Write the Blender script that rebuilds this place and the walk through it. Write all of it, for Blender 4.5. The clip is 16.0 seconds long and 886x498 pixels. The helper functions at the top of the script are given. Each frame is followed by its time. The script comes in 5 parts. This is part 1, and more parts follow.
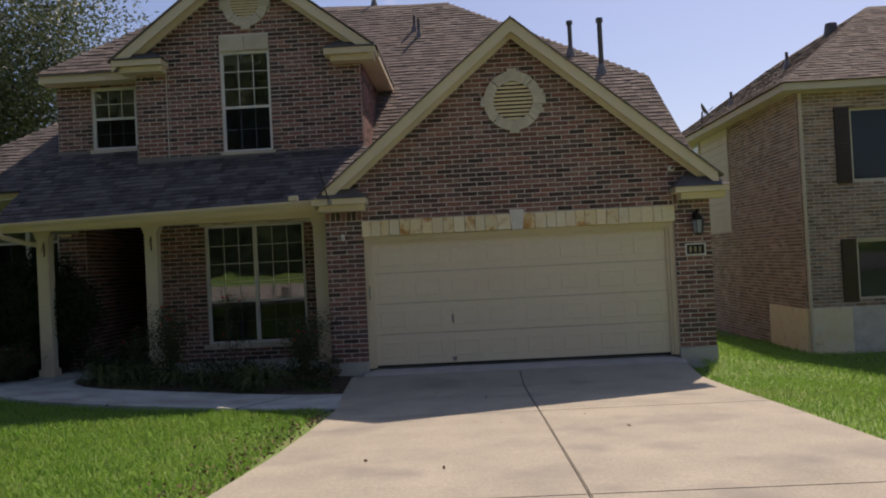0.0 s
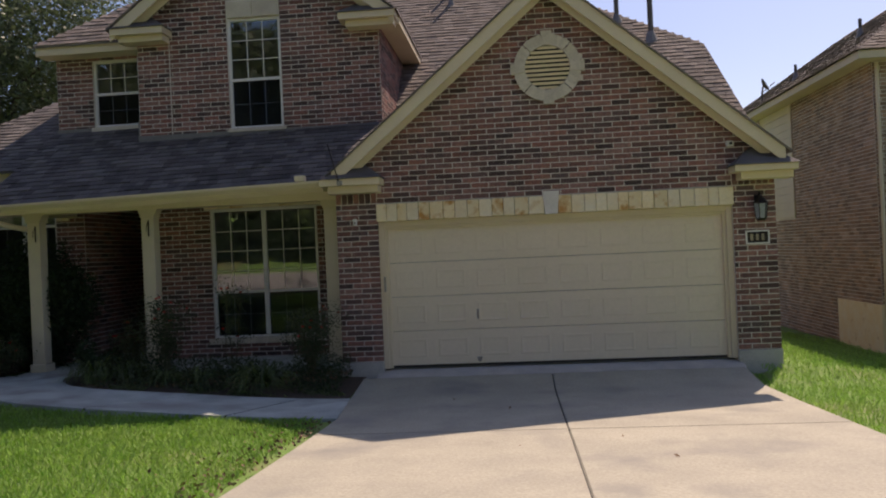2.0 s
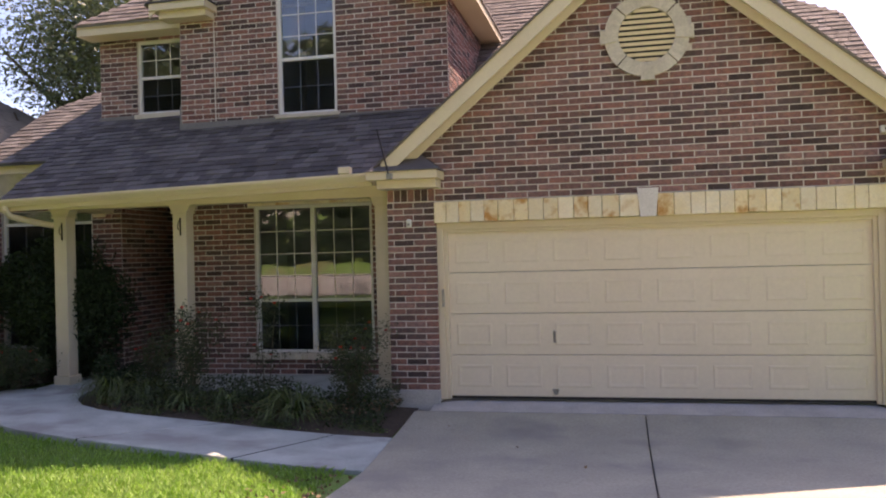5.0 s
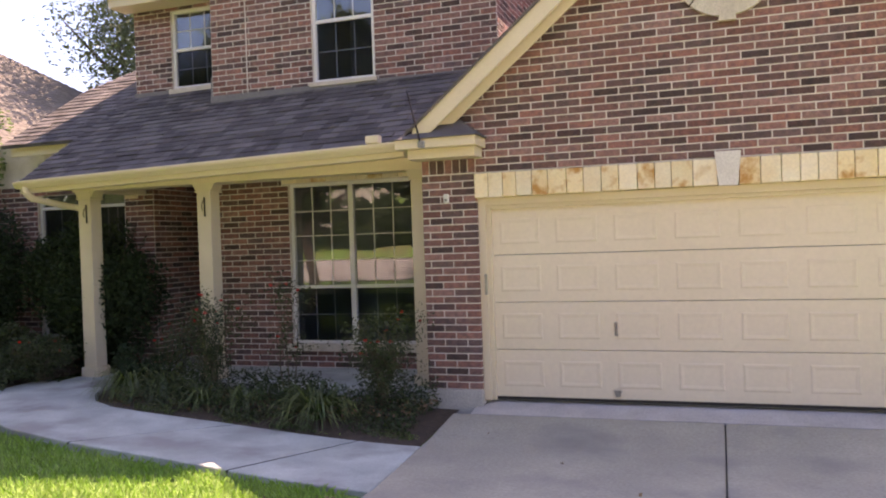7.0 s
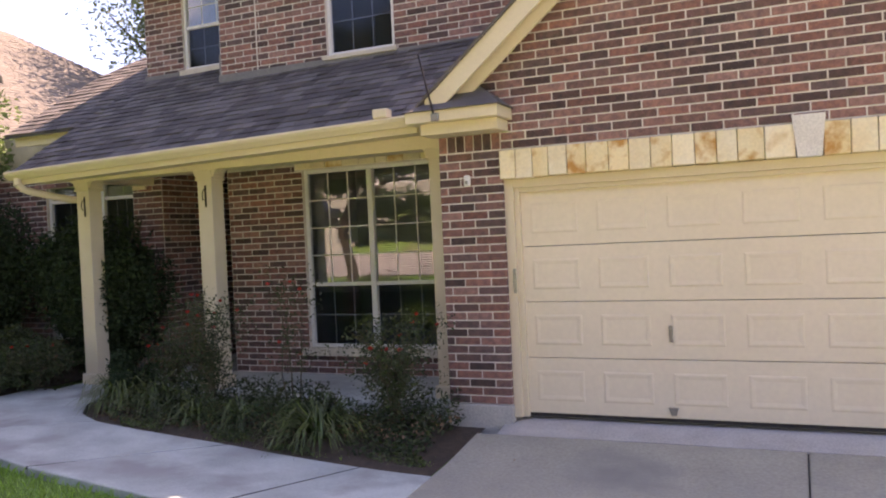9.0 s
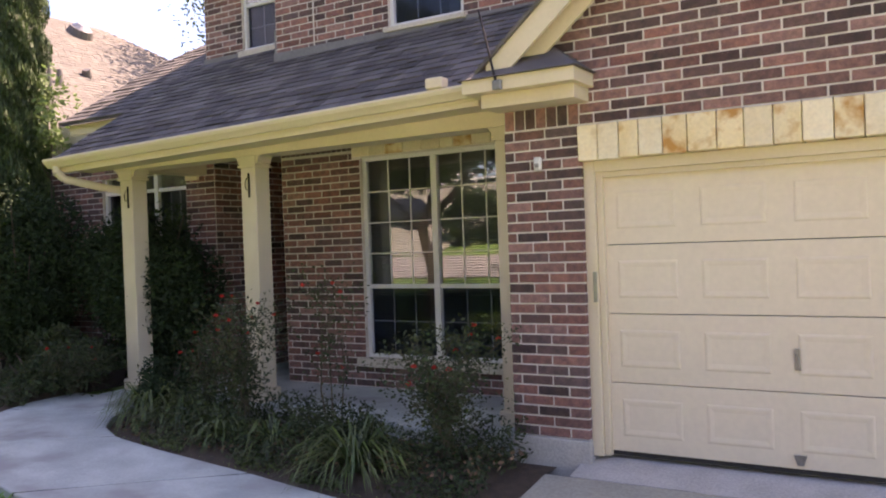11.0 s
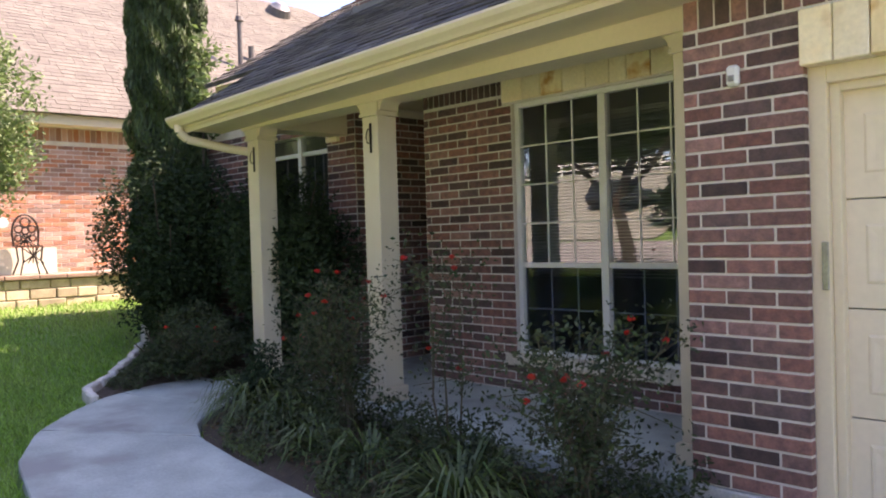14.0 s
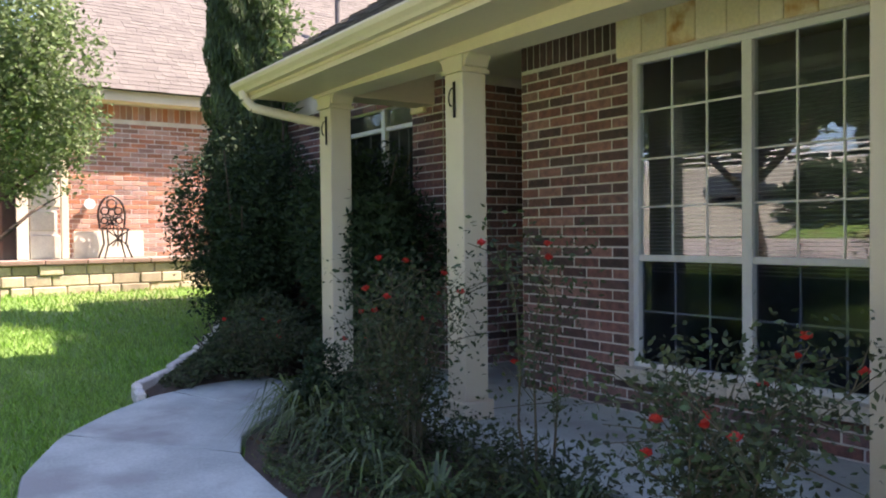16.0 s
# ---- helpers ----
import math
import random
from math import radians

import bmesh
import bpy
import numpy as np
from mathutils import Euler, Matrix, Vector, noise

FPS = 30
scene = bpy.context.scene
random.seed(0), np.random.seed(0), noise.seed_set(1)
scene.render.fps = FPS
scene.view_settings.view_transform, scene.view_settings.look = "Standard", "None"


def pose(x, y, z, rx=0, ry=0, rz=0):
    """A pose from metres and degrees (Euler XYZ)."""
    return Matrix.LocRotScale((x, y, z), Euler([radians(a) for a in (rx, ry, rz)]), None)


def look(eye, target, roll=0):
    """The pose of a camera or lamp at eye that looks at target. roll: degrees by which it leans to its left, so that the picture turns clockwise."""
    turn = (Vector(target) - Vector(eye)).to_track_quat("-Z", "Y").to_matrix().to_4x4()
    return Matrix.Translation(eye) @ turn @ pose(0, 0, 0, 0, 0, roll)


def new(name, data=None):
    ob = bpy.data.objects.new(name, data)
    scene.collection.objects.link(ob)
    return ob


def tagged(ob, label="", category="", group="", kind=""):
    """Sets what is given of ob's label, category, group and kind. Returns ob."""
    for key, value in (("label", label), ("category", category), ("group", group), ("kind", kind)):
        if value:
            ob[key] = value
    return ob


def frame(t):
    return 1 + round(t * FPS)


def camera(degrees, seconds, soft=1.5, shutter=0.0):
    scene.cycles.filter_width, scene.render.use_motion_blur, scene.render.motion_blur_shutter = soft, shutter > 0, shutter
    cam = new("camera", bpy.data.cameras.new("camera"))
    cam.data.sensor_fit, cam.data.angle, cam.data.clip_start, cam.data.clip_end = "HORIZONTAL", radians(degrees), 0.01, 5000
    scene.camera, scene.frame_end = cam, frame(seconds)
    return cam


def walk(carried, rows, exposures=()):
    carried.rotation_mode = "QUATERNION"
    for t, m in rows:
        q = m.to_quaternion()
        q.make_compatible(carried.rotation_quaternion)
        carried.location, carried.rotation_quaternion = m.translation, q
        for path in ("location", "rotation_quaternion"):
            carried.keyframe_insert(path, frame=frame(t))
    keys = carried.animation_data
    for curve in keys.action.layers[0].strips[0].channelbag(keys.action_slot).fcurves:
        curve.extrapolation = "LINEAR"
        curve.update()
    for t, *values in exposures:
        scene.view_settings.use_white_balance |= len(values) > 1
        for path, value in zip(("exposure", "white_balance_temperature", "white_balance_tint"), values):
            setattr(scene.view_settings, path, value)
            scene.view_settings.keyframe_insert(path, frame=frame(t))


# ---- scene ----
cam = camera(57.5, 16.0, soft=2.0)
PATH = [
    (0, (1.637, -0.649, 1.687), (1.576, 1.35, 1.717), -2.9),
    (0.5, (1.776, -0.303, 1.676), (1.682, 1.694, 1.698), -2.5),
    (1, (1.889, 0.112, 1.643), (1.8, 2.109, 1.667), -2.9),
    (1.5, (1.923, 0.488, 1.672), (1.811, 2.484, 1.706), -3.2),
    (2, (1.943, 0.825, 1.684), (1.761, 2.817, 1.688), -2.6),
    (2.5, (2.035, 1.256, 1.659), (1.817, 3.244, 1.659), -1.1),
    (3, (2.079, 1.664, 1.663), (1.851, 3.651, 1.657), -1.3),
    (3.5, (2.069, 1.951, 1.728), (1.784, 3.931, 1.717), -1.2),
    (4, (2.086, 2.221, 1.759), (1.727, 4.188, 1.774), -1.2),
    (6.5, (2.282, 3.905, 1.733), (1.722, 5.825, 1.726), -2.0),
    (7, (2.37, 4.24, 1.699), (1.719, 6.131, 1.68), -2.0),
    (7.5, (2.403, 4.595, 1.69), (1.727, 6.477, 1.661), -1.7),
    (8, (2.371, 4.964, 1.684), (1.694, 6.845, 1.634), -1.9),
    (8.5, (2.354, 5.254, 1.644), (1.617, 7.113, 1.601), -3.0),
    (9, (2.349, 5.574, 1.654), (1.543, 7.405, 1.624), -2.7),
    (11.5, (2.04, 7.217, 1.535), (0.938, 8.885, 1.501), -2.1),
    (12, (2.023, 7.56, 1.477), (0.838, 9.17, 1.409), -2.1),
    (12.5, (1.97, 7.835, 1.467), (0.715, 9.39, 1.388), -1.9),
    (13, (1.799, 8.136, 1.433), (0.491, 9.648, 1.38), -1.2),
    (13.5, (1.654, 8.377, 1.417), (0.255, 9.805, 1.369), -2.0),
    (14, (1.487, 8.646, 1.417), (0.036, 10.021, 1.385), -1.7),
    (14.5, (1.267, 8.889, 1.443), (-0.209, 10.238, 1.426), -1.7),
    (15, (1.04, 9.065, 1.376), (-0.483, 10.361, 1.376), -1.7),
    (15.5, (0.864, 9.326, 1.362), (-0.741, 10.52, 1.341), -1.3),
    (16, (0.683, 9.503, 1.34), (-0.937, 10.676, 1.299), -0.6),
]
# exposure follows the clip: the camera opens up as it leaves the bright sky
EXPOSURES = [(0.0, -0.1, 6600, 27), (0.5, -0.05, 6650, 27), (1.0, 0.36, 6600, 28), (1.5, 0.01, 6600, 27), (2.5, 0.46, 6700, 29), (3.5, 0.67, 6750, 32), (4.2, 0.98, 6900, 34), (6.3, 1.83, 7400, 41), (7.0, 1.94, 7450, 41), (9.0, 2.02, 7450, 41), (11.5, 2.06, 7050, 38), (13.0, 2.06, 6850, 35), (14.5, 2.04, 6550, 32), (16.0, 2.05, 6250, 29)]
walk(cam, [(t, look(eye, target, roll)) for t, eye, target, roll in PATH], EXPOSURES)

# ---- world and sun ----
SUN_ELEV, SUN_AZ = radians(51.8), radians(63.5)  # azimuth from +x towards +y
world = bpy.data.worlds.new("sky")
scene.world = world
world.use_nodes = True
wn = world.node_tree
bg = wn.nodes["Background"]
sky = wn.nodes.new("ShaderNodeTexSky")
sky.sky_type = "NISHITA"
sky.sun_disc = False
sky.sun_elevation = SUN_ELEV
sky.sun_rotation = radians(90.0) - SUN_AZ
sky.air_density, sky.dust_density, sky.ozone_density = 1.0, 1.1, 2.6
# a few small fair-weather clouds
coord = wn.nodes.new("ShaderNodeTexCoord")
puff = wn.nodes.new("ShaderNodeTexNoise")
puff.inputs["Scale"].default_value, puff.inputs["Detail"].default_value = 5.0, 7
wn.links.new(coord.outputs["Generated"], puff.inputs["Vector"])
mask = wn.nodes.new("ShaderNodeMapRange")
mask.inputs[1].default_value, mask.inputs[2].default_value = 0.60, 0.72
wn.links.new(puff.outputs["Fac"], mask.inputs[0])
cloud = wn.nodes.new("ShaderNodeMix")
cloud.data_type = "RGBA"
cloud.inputs[7].default_value = (9.0, 9.0, 9.2, 1)
wn.links.new(mask.outputs[0], cloud.inputs[0])
wn.links.new(sky.outputs["Color"], cloud.inputs[6])
wn.links.new(cloud.outputs[2], bg.inputs["Color"])
bg.inputs["Strength"].default_value = 0.108
sun_data = bpy.data.lights.new("sun", "SUN")
sun_data.energy, sun_data.angle, sun_data.color = 5.0, radians(0.6), (1.0, 0.87, 0.66)
sun = new("sun", sun_data)
sun_dir = Vector((math.cos(SUN_ELEV) * math.cos(SUN_AZ), math.cos(SUN_ELEV) * math.sin(SUN_AZ), math.sin(SUN_ELEV)))
sun.matrix_world = look(sun_dir * 60, (0, 0, 0))


# ---- materials ----
def material(name, color, rough=0.8, color2=None, scale=6.0, fine=60.0, bump=0.15, metal=0.0, spread=0.0, stain=None, spec=0.5, trans=0.0, stain_scale=1.2, hue=0.0, grain_lo=0.78, grain_hi=1.12, stain_lo=0.52):
    """Two scales of variation, fine relief, and (spread) a random tone for each piece."""
    m = bpy.data.materials.new(name)
    m.use_nodes = True
    nt = m.node_tree
    N, L = nt.nodes, nt.links
    bsdf = N["Principled BSDF"]
    geo = N.new("ShaderNodeNewGeometry")
    big = N.new("ShaderNodeTexNoise")
    big.inputs["Scale"].default_value, big.inputs["Detail"].default_value = scale, 5
    small = N.new("ShaderNodeTexNoise")
    small.inputs["Scale"].default_value, small.inputs["Detail"].default_value = fine, 4
    for n in (big, small):
        L.new(geo.outputs["Position"], n.inputs["Vector"])
    mix = N.new("ShaderNodeMix")
    mix.data_type = "RGBA"
    ramp = N.new("ShaderNodeMapRange")
    ramp.inputs[1].default_value, ramp.inputs[2].default_value = 0.32, 0.68
    L.new(big.outputs["Fac"], ramp.inputs[0])
    L.new(ramp.outputs[0], mix.inputs[0])
    c2 = color2 or tuple(c * 0.8 for c in color)
    mix.inputs[6].default_value, mix.inputs[7].default_value = (*color, 1), (*c2, 1)
    out = mix.outputs[2]
    if spread:
        info = N.new("ShaderNodeObjectInfo")
        add = N.new("ShaderNodeMath")
        add.operation = "ADD"
        L.new(info.outputs["Random"], add.inputs[0])
        L.new(geo.outputs["Random Per Island"], add.inputs[1])
        frac = N.new("ShaderNodeMath")
        frac.operation = "FRACT"
        L.new(add.outputs[0], frac.inputs[0])
        val = N.new("ShaderNodeMapRange")
        val.inputs[3].default_value, val.inputs[4].default_value = 1 - spread, 1 + spread
        L.new(frac.outputs[0], val.inputs[0])
        hsv = N.new("ShaderNodeHueSaturation")
        L.new(val.outputs[0], hsv.inputs["Value"])
        if hue:
            hm = N.new("ShaderNodeMath")
            hm.operation = "MULTIPLY_ADD"
            fr2 = N.new("ShaderNodeMath")
            fr2.operation = "MULTIPLY"
            fr2.inputs[1].default_value = 7.31
            L.new(frac.outputs[0], fr2.inputs[0])
            fr3 = N.new("ShaderNodeMath")
            fr3.operation = "FRACT"
            L.new(fr2.outputs[0], fr3.inputs[0])
            L.new(fr3.outputs[0], hm.inputs[0])
            hm.inputs[1].default_value, hm.inputs[2].default_value = hue * 2, 1.0 - hue
            L.new(hm.outputs[0], hsv.inputs["Saturation"])
        L.new(out, hsv.inputs["Color"])
        out = hsv.outputs[0]
    grain = N.new("ShaderNodeMix")
    grain.data_type, grain.blend_type = "RGBA", "MULTIPLY"
    gr = N.new("ShaderNodeMapRange")
    gr.inputs[1].default_value, gr.inputs[2].default_value = 0.25, 0.75
    gr.inputs[3].default_value, gr.inputs[4].default_value = grain_lo, grain_hi
    L.new(small.outputs["Fac"], gr.inputs[0])
    grain.inputs[0].default_value = 1.0
    L.new(out, grain.inputs[6])
    L.new(gr.outputs[0], grain.inputs[7])
    out = grain.outputs[2]
    if stain:
        sn = N.new("ShaderNodeTexNoise")
        sn.inputs["Scale"].default_value, sn.inputs["Detail"].default_value = stain_scale, 6
        L.new(geo.outputs["Position"], sn.inputs["Vector"])
        sr = N.new("ShaderNodeMapRange")
        sr.inputs[1].default_value, sr.inputs[2].default_value = stain_lo, stain_lo + 0.17
        L.new(sn.outputs["Fac"], sr.inputs[0])
        sm = N.new("ShaderNodeMix")
        sm.data_type = "RGBA"
        L.new(sr.outputs[0], sm.inputs[0])
        L.new(out, sm.inputs[6])
        sm.inputs[7].default_value = (*stain, 1)
        out = sm.outputs[2]
    L.new(out, bsdf.inputs["Base Color"])
    bsdf.inputs["Roughness"].default_value = rough
    bsdf.inputs["Metallic"].default_value = metal
    bsdf.inputs["Specular IOR Level"].default_value = spec
    if bump:
        bn = N.new("ShaderNodeBump")
        bn.inputs["Strength"].default_value, bn.inputs["Distance"].default_value = bump, 0.01
        L.new(small.outputs["Fac"], bn.inputs["Height"])
        L.new(bn.outputs[0], bsdf.inputs["Normal"])
    if trans:
        tr = N.new("ShaderNodeBsdfTranslucent")
        L.new(out, tr.inputs["Color"])
        ms = N.new("ShaderNodeMixShader")
        ms.inputs[0].default_value = trans
        L.new(bsdf.outputs[0], ms.inputs[1])
        L.new(tr.outputs[0], ms.inputs[2])
        L.new(ms.outputs[0], N["Material Output"].inputs["Surface"])
    return m


BRICK = material("brick", (0.31, 0.150, 0.120), 0.9, (0.165, 0.090, 0.080), 18, 90, 0.5, spread=0.34, hue=0.12)
DARK_BRICK = material("dark_brick", (0.145, 0.082, 0.072), 0.9, (0.078, 0.053, 0.050), 13, 90, 0.5, spread=0.4, hue=0.12)
MORTAR = material("mortar", (0.74, 0.68, 0.60), 0.95, (0.58, 0.52, 0.46), 5, 120, 0.4)
TAN_BRICK = material("tan_brick", (0.40, 0.275, 0.205), 0.9, (0.27, 0.185, 0.14), 3, 60, 0.4, spread=0.32, hue=0.2)
RED_BRICK = material("red_brick", (0.46, 0.235, 0.16), 0.9, (0.33, 0.165, 0.115), 4, 80, 0.4, spread=0.35, hue=0.25)
CREAM = material("cream_paint", (0.70, 0.60, 0.42), 0.6, (0.65, 0.55, 0.38), 1.5, 40, 0.05, grain_lo=0.96, grain_hi=1.03)
DOOR_PAINT = material("garage_door_paint", (0.76, 0.655, 0.49), 0.5, (0.73, 0.625, 0.46), 0.8, 25, 0.04, grain_lo=0.96, grain_hi=1.03)
COLUMN_PAINT = material("column_paint", (0.66, 0.58, 0.42), 0.75, (0.60, 0.52, 0.37), 2.5, 130, 0.15, grain_lo=0.96, grain_hi=1.03)
WHITE = material("white_vinyl", (0.74, 0.73, 0.70), 0.4, (0.66, 0.65, 0.62), 4, 50, 0.03, grain_lo=0.96, grain_hi=1.03)
RUST_STONE = material("rust_limestone", (0.78, 0.61, 0.33), 0.85, (0.80, 0.69, 0.45), 5, 45, 0.25, spread=0.08, grain_lo=0.9, grain_hi=1.06, stain=(0.50, 0.24, 0.06), stain_scale=7.0, stain_lo=0.50)
LIMESTONE = material("limestone", (0.80, 0.655, 0.40), 0.85, (0.82, 0.73, 0.54), 4, 45, 0.25, spread=0.09, grain_lo=0.9, grain_hi=1.06, stain=(0.55, 0.36, 0.15), stain_scale=4.2, stain_lo=0.60)
CAST_STONE = material("cast_stone", (0.64, 0.58, 0.47), 0.85, (0.55, 0.49, 0.39), 5, 70, 0.3, spread=0.08)
WHITE_STONE = material("white_cast_stone", (0.73, 0.69, 0.62), 0.85, (0.66, 0.62, 0.55), 5, 70, 0.3)
CONCRETE = material("concrete", (0.415, 0.395, 0.31), 0.9, (0.335, 0.32, 0.255), 1.4, 40, 0.3, stain=(0.25, 0.243, 0.21), stain_scale=1.0, stain_lo=0.53, grain_lo=0.80, grain_hi=1.10)
WALK_CONCRETE = material("walk_concrete", (0.50, 0.55, 0.505), 0.9, (0.34, 0.375, 0.345), 2.2, 50, 0.3, stain=(0.29, 0.295, 0.275), stain_scale=1.7, stain_lo=0.50, grain_lo=0.86, grain_hi=1.08)
SLAB = material("foundation_concrete", (0.53, 0.51, 0.46), 0.92, (0.42, 0.40, 0.36), 3, 60, 0.3)
# the main roof's shingle, with the porch's shade put into a darker grey
SHINGLE = material("shade_toned_shingle", (0.135, 0.121, 0.113), 0.95, (0.092, 0.084, 0.081), 3, 160, 0.6, spread=0.45, hue=0.2)
TAN_SHINGLE = material("weathered_shingle", (0.185, 0.155, 0.132), 0.95, (0.14, 0.12, 0.103), 3, 160, 0.6, spread=0.33, hue=0.2)
PALE_SHINGLE = material("pale_shingle", (0.15, 0.135, 0.115), 0.95, (0.128, 0.115, 0.10), 2, 120, 0.4, spread=0.14)
FLASHING = material("flashing", (0.22, 0.21, 0.20), 0.6, (0.17, 0.165, 0.16), 4, 40, 0.1, metal=0.2)
SOIL = material("mulch", (0.055, 0.04, 0.028), 0.95, (0.09, 0.065, 0.042), 14, 90, 0.9)
LAWN = material("lawn_soil", (0.14, 0.26, 0.045), 0.95, (0.17, 0.26, 0.065), 2.5, 120, 0.8, stain=(0.19, 0.19, 0.08), stain_scale=0.5)
GRASS = material("grass_blade", (0.255, 0.46, 0.085), 0.55, (0.335, 0.51, 0.12), 1.3, 30, 0.0, spread=0.3, hue=0.12, trans=0.5)
ASPHALT = material("street_concrete", (0.42, 0.38, 0.34), 0.9, (0.34, 0.31, 0.28), 0.6, 40, 0.3)
BARK = material("bark", (0.10, 0.075, 0.055), 0.95, (0.06, 0.045, 0.035), 8, 50, 0.9)
OAK_LEAF = material("oak_leaf", (0.09, 0.125, 0.055), 0.5, (0.13, 0.165, 0.08), 1.5, 20, 0.0, spread=0.4, hue=0.15, trans=0.3)
LIGHT_LEAF = material("light_leaf", (0.11, 0.175, 0.055), 0.6, (0.165, 0.235, 0.09), 1.5, 20, 0.0, spread=0.4, hue=0.15, trans=0.35)
CYPRESS_LEAF = material("cypress_leaf", (0.04, 0.075, 0.022), 0.6, (0.07, 0.11, 0.03), 2.5, 20, 0.0, spread=0.45, trans=0.2)
SHRUB_LEAF = material("shrub_leaf", (0.024, 0.046, 0.020), 0.75, (0.036, 0.062, 0.026), 3, 20, 0.0, spread=0.45, trans=0.2, spec=0.25)
ROSE_LEAF = material("rose_leaf", (0.048, 0.080, 0.034), 0.7, (0.070, 0.080, 0.038), 4, 20, 0.0, spread=0.45, hue=0.2, trans=0.25, spec=0.25)
STRAP_LEAF = material("strap_leaf", (0.065, 0.115, 0.032), 0.45, (0.15, 0.19, 0.065), 3, 20, 0.0, spread=0.4, hue=0.2, trans=0.3)
DRY_LEAF = material("dry_leaf", (0.24, 0.15, 0.08), 0.8, (0.15, 0.09, 0.05), 5, 30, 0.0, spread=0.4)
PETAL = material("red_petal", (0.62, 0.025, 0.02), 0.5, (0.5, 0.05, 0.03), 8, 30, 0.0, spread=0.25, trans=0.3)
STEM = material("rose_stem", (0.07, 0.075, 0.035), 0.7, (0.10, 0.07, 0.04), 8, 50, 0.2)
IRON = material("black_iron", (0.02, 0.018, 0.017), 0.5, (0.035, 0.025, 0.02), 12, 60, 0.2, metal=0.6)
STEEL = material("grey_steel", (0.35, 0.34, 0.32), 0.4, (0.28, 0.27, 0.26), 12, 60, 0.1, metal=0.8)
PIPE = material("vent_pipe", (0.12, 0.11, 0.10), 0.6, (0.09, 0.08, 0.075), 8, 60, 0.1)
DARK_WOOD = material("dark_door", (0.045, 0.02, 0.012), 0.4, (0.03, 0.014, 0.009), 6, 40, 0.1)
INTERIOR = material("dim_interior", (0.30, 0.31, 0.31), 0.9, (0.24, 0.25, 0.25), 2, 20, 0.0)
BLIND = material("blind", (0.58, 0.60, 0.57), 0.6, (0.50, 0.52, 0.50), 4, 40, 0.0)
RUBBER = material("rubber", (0.015, 0.014, 0.013), 0.7, (0.025, 0.022, 0.02), 8, 50, 0.2)
SIDING = material("siding_paint", (0.66, 0.57, 0.44), 0.7, (0.60, 0.52, 0.40), 1.5, 40, 0.05, grain_lo=0.96, grain_hi=1.03)
CAR_PAINT = material("car_paint", (0.03, 0.035, 0.045), 0.25, (0.025, 0.03, 0.04), 3, 40, 0.0, grain_lo=0.96, grain_hi=1.03)
LICHEN_STONE = material("garden_stone", (0.50, 0.42, 0.28), 0.9, (0.36, 0.30, 0.20), 5, 40, 0.6, spread=0.3)
CAP_STONE = material("cap_stone", (0.30, 0.20, 0.15), 0.9, (0.22, 0.15, 0.11), 4, 40, 0.4, spread=0.2)
NIGHT_GLASS = material("lamp_glass", (0.30, 0.33, 0.36), 0.15, (0.26, 0.29, 0.32), 6, 40, 0.0)


def glass_material(name, tint, clear):
    m = bpy.data.materials.new(name)
    m.use_nodes = True
    N, L = m.node_tree.nodes, m.node_tree.links
    N.remove(N["Principled BSDF"])
    gl = N.new("ShaderNodeBsdfGlossy")
    gl.inputs["Roughness"].default_value = 0.0
    gl.inputs["Color"].default_value = (0.95, 0.97, 0.97, 1)
    tr = N.new("ShaderNodeBsdfTransparent")
    tr.inputs["Color"].default_value = (*tint, 1)
    lw = N.new("ShaderNodeLayerWeight")
    lw.inputs["Blend"].default_value = 0.5
    pw5 = N.new("ShaderNodeMath")
    pw5.operation = "POWER"
    pw5.inputs[1].default_value = 5.0
    L.new(lw.outputs["Facing"], pw5.inputs[0])
    fr = N.new("ShaderNodeMath")
    fr.operation = "MULTIPLY_ADD"
    fr.inputs[1].default_value, fr.inputs[2].default_value = 1.0 - clear, clear
    L.new(pw5.outputs[0], fr.inputs[0])
    mx = N.new("ShaderNodeMixShader")
    L.new(fr.outputs[0], mx.inputs[0])
    L.new(tr.outputs[0], mx.inputs[1])
    L.new(gl.outputs[0], mx.inputs[2])
    bw = N.new("ShaderNodeTexNoise")
    bw.inputs["Scale"].default_value = 1.3
    bp = N.new("ShaderNodeBump")
    bp.inputs["Strength"].default_value, bp.inputs["Distance"].default_value = 0.04, 0.02
    L.new(bw.outputs["Fac"], bp.inputs["Height"])
    L.new(bp.outputs[0], gl.inputs["Normal"])
    L.new(mx.outputs[0], N["Material Output"].inputs["Surface"])
    return m


GLASS = glass_material("window_glass", (0.86, 0.90, 0.90), 0.085)
SCREEN_GLASS = glass_material("screened_glass", (0.58, 0.62, 0.68), 0.018)


# ---- building helpers ----
def link_mesh(name, bm, mat, parent=None, label=""):
    me = bpy.data.meshes.new(name)
    bm.to_mesh(me)
    bm.free()
    me.materials.append(mat)
    ob = new(name, me)
    if parent:
        ob.parent = parent
    if label:
        ob["label"] = label
    return ob


def part(name, bm, mat, parent, label=""):
    return link_mesh(name, bm, mat, parent, label)


def thing(name, label, category, group="", at=(0, 0, 0)):
    ob = new(name)
    ob.location = at
    ob.empty_display_size = 0.1
    return tagged(ob, label, category, group)


